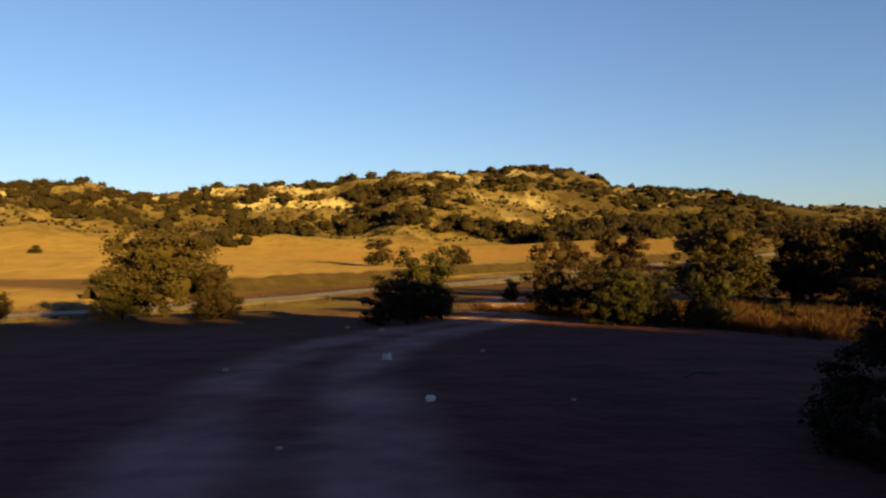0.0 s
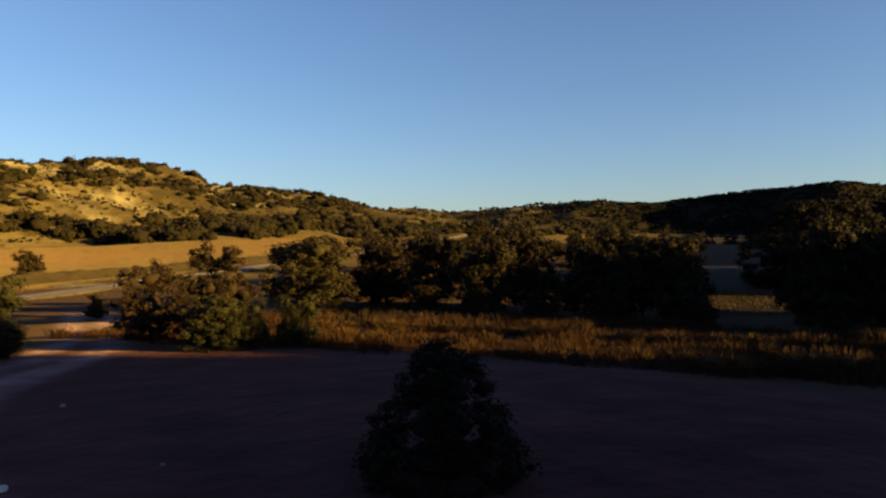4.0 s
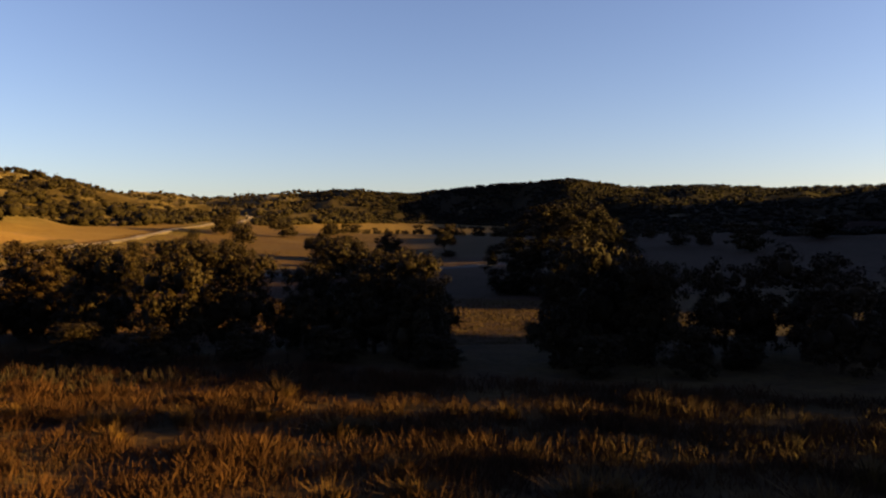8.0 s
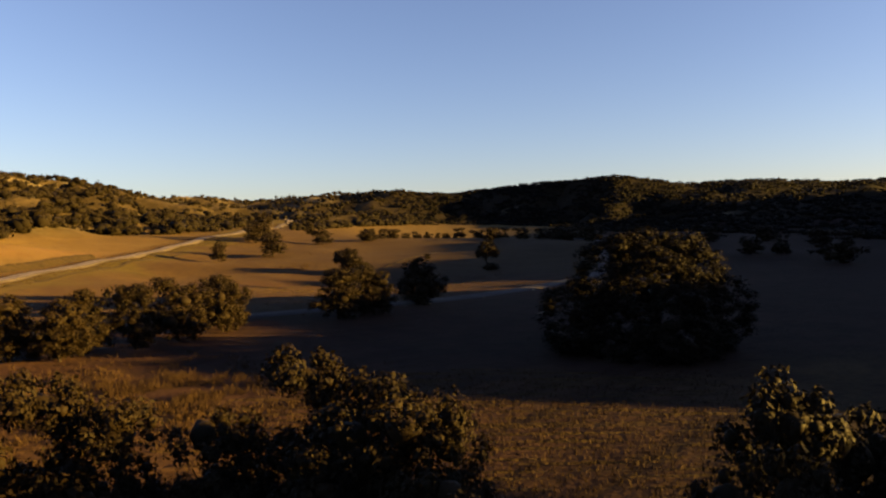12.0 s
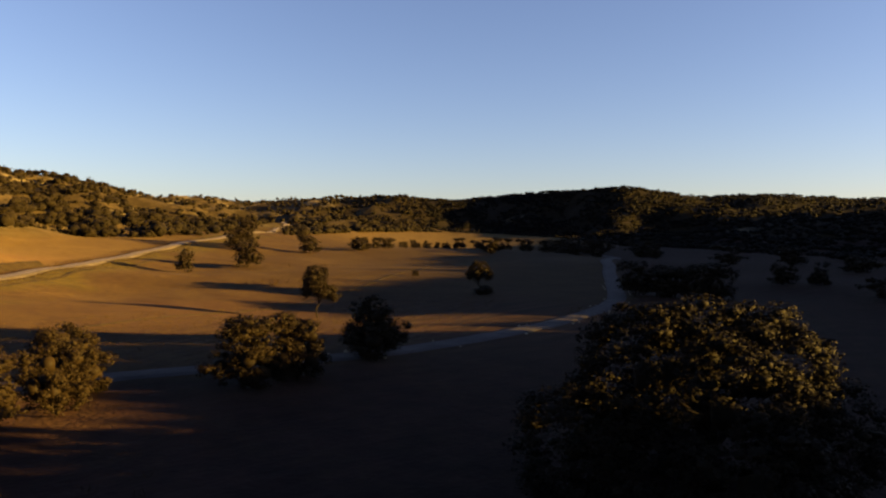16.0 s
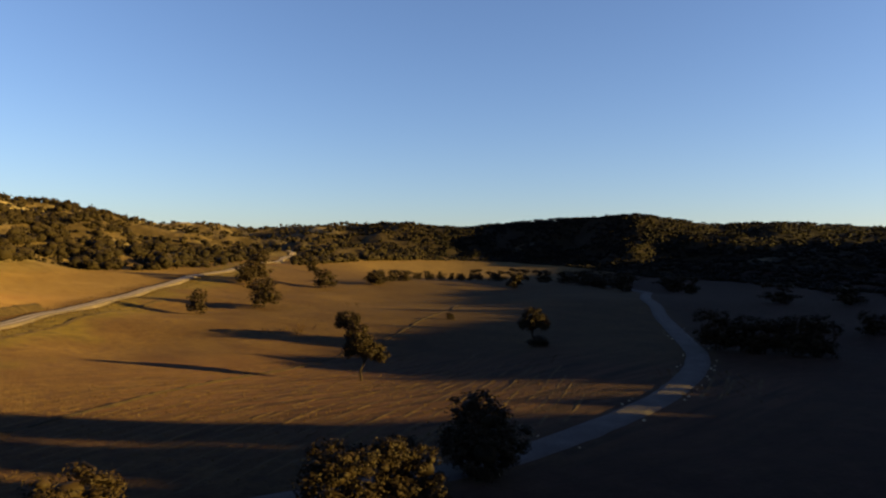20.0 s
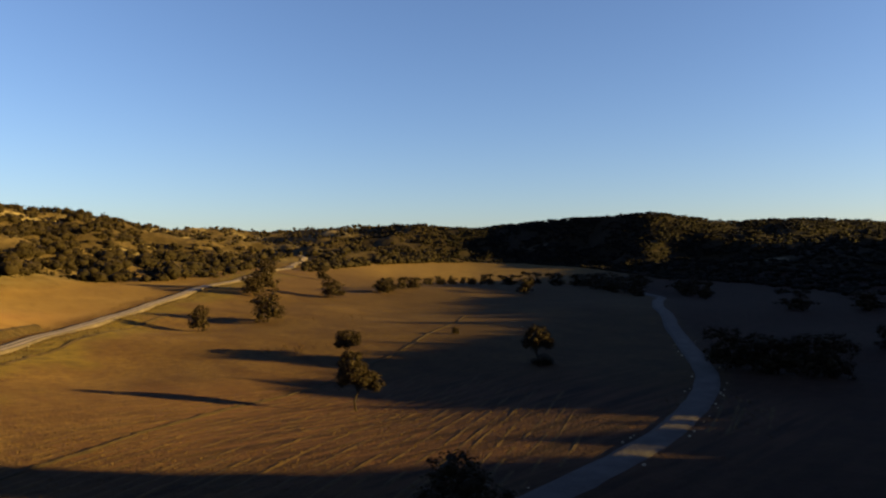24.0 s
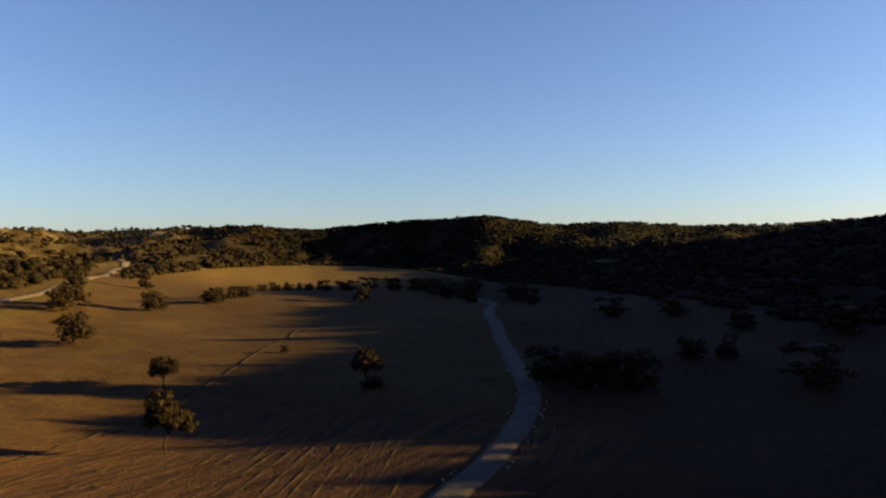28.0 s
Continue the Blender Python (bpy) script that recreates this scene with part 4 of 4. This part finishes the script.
EARTH = material("dark_earth", (0.0255, 0.0173, 0.0090), (0.0105, 0.0075, 0.0045), 0.7, 0.95, 0.6, 8)
bank("field_bank", [(52, 93), (59.1, 96.8), (69.5, 102.6), (85, 112), (94.3, 115.8), (109, 122), (124.5, 128.7), (142, 138.5), (159, 147.5), (174.4, 159)], .9, .14, "low broken earth bank across the dry field", EARTH, 33)
# raised, and dark earth all over, to stand in for a shadow strip
bank("road_bank", [(-30, 60), (5, 101), (34, 133), (50, 150), (71, 170.5), (84, 184)], 4.0, 1.65, "low grassy bank along the road, darkened for its shadow strip", EARTH, 35, .25)
bank("road_bank", [(50, 125), (72, 150.3), (80, 159.1), (105, 187.3), (116, 197)], 1.2, .2, "low grassy bank below the road", EARTH, 36)


def verge():
    """Tall pale grass along both edges of the road."""
    r = random.Random(41)
    spots = []
    for q, w in zip(smooth_line(ROAD[:9], 1.0), smooth_line(ROAD[:9], 1.0)[1:]):
        d = (w - q).normalized()
        side = Vector((d.y, -d.x))
        for k in (-1, 1):
            for _ in range(5):
                p = q + side * k * r.choice((r.uniform(2.5, 3.4), r.uniform(2.5, 7)))
                spots.append((p.x, p.y, r.uniform(.5, 1.3)))
    blades("verge_grass", spots, "pale dry grass along the road verge", STRAW, .3, .016, 6, 42)


verge()


# ---- small things ----
def part(name, bm, mat, parent=None, label=""):
    me = bpy.data.meshes.new(name)
    bm.to_mesh(me)
    bm.free()
    me.materials.append(mat)
    ob = new(name, me)
    ob.parent = parent
    return tagged(ob, label)


def crumpled(seed, size, flat, peak=0.0, cuts=2):
    """A closed uneven lump, flat below; peak pulls corners up."""
    r = random.Random(seed)
    bm = bmesh.new()
    bmesh.ops.create_icosphere(bm, subdivisions=cuts, radius=size)
    for v in bm.verts:
        v.co *= 1 + r.uniform(-.22, .22) + .25 * noise.noise(v.co * 4 / size + Vector((seed, 0, 0)))
        v.co.z *= flat
        if v.co.z > 0 and abs(v.co.x) > size * .5:
            v.co.z += peak * size
        v.co.z = max(v.co.z, -size * flat * .45)
    return bm


def lay(ob, x, y, up, turn=0.0):
    ob.matrix_world = pose(x, y, at_ground(x, y) + up, 0, 0, turn)
    return ob


lay(tagged(part("plastic_bag", crumpled(3, .075, .55, .8), LITTER), "crumpled white plastic bag on the dirt", "litter", "litter"), -.9, 11.35, .03, 40)
lay(tagged(part("white_stone", crumpled(5, .055, .8), LITTER), "small white stone beside the track", "stone", "litter"), -.14, 7.6, .03)
for k, (x, y, sz) in enumerate(((-2.5, 18.5, .07), (-1.5, 17.2, .09), (-3.2, 10.4, .05), (-1.3, 5.6, .03), (.7, 12.5, .05), (1.4, 7.6, .03))):
    lay(tagged(part("white_stone", crumpled(20 + k, sz, .6), STONE), "pale stone lying on the dirt", "stone", "litter"), x, y, sz * .2, k * 50)


def dry_branch():
    pts = [(-.32, 0, .02), (-.12, .05, .07), (.08, .0, .05), (.34, .06, .03)]
    ob = new("dry_branch", tube_mesh("dry_branch", pts, (.022, .02, .016, .008)))
    ob.data.materials[0] = GRAVEL
    for side in ((.0, .02, .06), (.16, .03, .05)):
        twig = new("twig", tube_mesh("twig", [side, (side[0] + .1, side[1] + .09, side[2] + .07)], (.01, .004), 5))
        twig.data.materials[0] = GRAVEL
        twig.parent = ob
    lay(tagged(ob, "bleached dry branch lying on bare ground", "branch"), 3.4, 9.2, 0, 25)


dry_branch()


def marker_post(x, y, turn):
    root = new("marker_post")
    root.matrix_world = pose(x, y, at_ground(x, y), 0, 0, turn)
    bm = bmesh.new()
    bmesh.ops.create_cube(bm, size=1)
    bmesh.ops.scale(bm, vec=(.10, .07, .8), verts=bm.verts)
    bmesh.ops.translate(bm, vec=(0, 0, .34), verts=bm.verts)
    bmesh.ops.bevel(bm, geom=bm.edges[:], offset=.015, segments=1, affect="EDGES")
    part("post", bm, GRAVEL, root)
    bm = bmesh.new()
    bmesh.ops.create_cube(bm, size=1)
    bmesh.ops.scale(bm, vec=(.12, .09, .12), verts=bm.verts)
    bmesh.ops.translate(bm, vec=(0, 0, .6), verts=bm.verts)
    part("band", bm, ASPHALT, root, "dark reflector band")
    return tagged(root, "white roadside marker post with a dark band", "post", "marker posts")


for k in range(-1, 9):
    x = 30 + k * 22.0
    marker_post(x + 2.4, 75.7 + 1.18 * x - 2.2, 40)


def track_stones():
    """Pale stones thrown up along the edges of the gravel track."""
    r = random.Random(61)
    line = smooth_line(TRACK[3:12], .9)
    protos = [part("stone", crumpled(80 + k, 1.0, .65, cuts=1), STONE) for k in range(4)]
    meshes = [p.data for p in protos]
    for p in protos:
        bpy.data.objects.remove(p)
    for q, w in zip(line, line[1:]):
        d = (w - q).normalized()
        for k in (-1, 1):
            if r.random() < .16:
                p = q + Vector((d.y, -d.x)) * k * r.uniform(1.75, 2.3)
                ob = new("stone", r.choice(meshes))
                sz = r.uniform(.07, .2)
                ob.matrix_world = pose(p.x, p.y, at_ground(p.x, p.y) + sz * .3, 0, 0, r.uniform(0, 360)) @ Matrix.Diagonal((sz, sz, sz, 1))
                tagged(ob, "pale stone at the edge of the gravel track", "stone", "track stones")


track_stones()


def pale_weeds():
    r = random.Random(71)
    spots = []
    while len(spots) < 420:
        x, y = r.gauss(17.2, 2.4), r.gauss(29, 2.0)
        spots.append((x, y, r.uniform(.5, 1.2)))
    while len(spots) < 620:
        a = r.uniform(0, 1)
        spots.append((12.5 + 10 * a + r.gauss(0, .8), 30.5 - 9 * a + r.gauss(0, .8), r.uniform(.4, 1.0)))
    blades("pale_weeds", spots, "pale grey dry weeds in the shade of the trees", WEED, .4, .03, 6, 72)


WEED = material("grey_weeds", (0.0130, 0.0092, 0.0080), (0.0050, 0.0036, 0.0034), 0.6, 0.9, 0, 8, island=0.4)
pale_weeds()


def straw_clumps():
    """Big yellow tussocks that stand out of the grass strip."""
    r = random.Random(81)
    places = [(19.5, 20.3, 1.0), (20.4, 21.6, .9), (18.4, 16, .7), (21.8, 14.2, .8), (14.6, 21.2, .8), (16.2, 19.8, .8), (25, 6, .8), (12.5, 23.5, .8)]
    while len(places) < 70:
        u, v = r.uniform(16.2, 23.5), r.uniform(-20, 24)
        if r.random() < .6 + noise.noise(Vector((u * .35, v * .2, 4))):
            places.append((.9304 * u - .3665 * v, .3665 * u + .9304 * v, r.uniform(.5, 1.05)))
    for k, (x, y, s) in enumerate(places):
        verts, faces = [], []
        for _ in range(210):
            a, lean = r.uniform(0, 6.283), abs(r.gauss(0, .85))
            d = Vector((math.cos(a), math.sin(a), 0))
            t = Vector((-d.y, d.x, 0)) * r.uniform(.008, .02)
            b = d * r.uniform(0, .4) * s
            h = s * r.uniform(.2, .6)
            m, e = b + d * lean * h * .4 + Vector((0, 0, h * .6)), b + d * lean * h + Vector((0, 0, h))
            i = len(verts)
            verts += [tuple(b - t), tuple(b + t), tuple(m + t), tuple(m - t), tuple(e)]
            faces += [(i, i + 1, i + 2, i + 3), (i + 3, i + 2, i + 4)]
        ob = new("grass_tussock", mesh_of("grass_tussock", verts, faces, GOLD))
        lay(tagged(ob, "yellow to rusty dry grass tussock", "grass", "tussocks"), x, y, -.02)


GOLD = material("golden_tussock", (0.0462, 0.0244, 0.0083), (0.0119, 0.0056, 0.0033), 0.5, 0.8, 0, 6, island=0.3, obj=0.5)
straw_clumps()


def hill_rocks():
    r = random.Random(91)
    rng = np.random.RandomState(91)
    b = rng.uniform(-40, 24, 5000)
    rf, rc = np.interp(b, RM[:, 0], RM[:, 1]), np.interp(b, RM[:, 0], RM[:, 3])
    t = rng.uniform(.3, 1.0, 5000)
    rad = rf + t * (rc - rf)
    x, y = CX + rad * np.sin(np.radians(b)), CY + rad * np.cos(np.radians(b))
    keep = fbm(x / 30, y / 30, 8) > .62
    x, y = x[keep][:420], y[keep][:420]
    z = ground(x, y)
    verts, faces = [], []
    for i in range(len(x)):
        s = r.uniform(.25, .8)
        add_lump(verts, faces, r, (x[i], y[i], z[i]), s, s * .5, .3)
    tagged(new("hill_rocks", mesh_of("hill_rocks", verts, faces, GRAVEL)), "pale limestone outcrops on the hill crests", "rock", kind="stuff")


hill_rocks()


def rough_patch():
    """Tangled dry grass at the field's corner, past the tree row."""
    r = random.Random(101)
    spots = []
    while len(spots) < 1500:
        x, y = r.gauss(33, 4.5), r.gauss(46, 5)
        if noise.noise(Vector((x * .4, y * .4, 7))) > -.15:
            spots.append((x, y, r.uniform(.5, 1.3)))
    blades("rough_grass", spots, "tangled dry grass at the field corner", STRAW, .3, .011, 9, 102)


rough_patch()


def dry_stalks():
    """A few tall dead stalks standing in the open field."""
    r = random.Random(111)
    spots = [(r.gauss(111, 3.2), r.gauss(140.6, 1.6), r.uniform(.6, 1.2)) for _ in range(26)] + [(r.gauss(150, 4), r.gauss(172, 3), r.uniform(.5, 1.0)) for _ in range(18)]
    blades("dry_stalks", spots, "tall dead stalks standing in the dry field", STRAW, 1.1, .035, 2, 112)


dry_stalks()
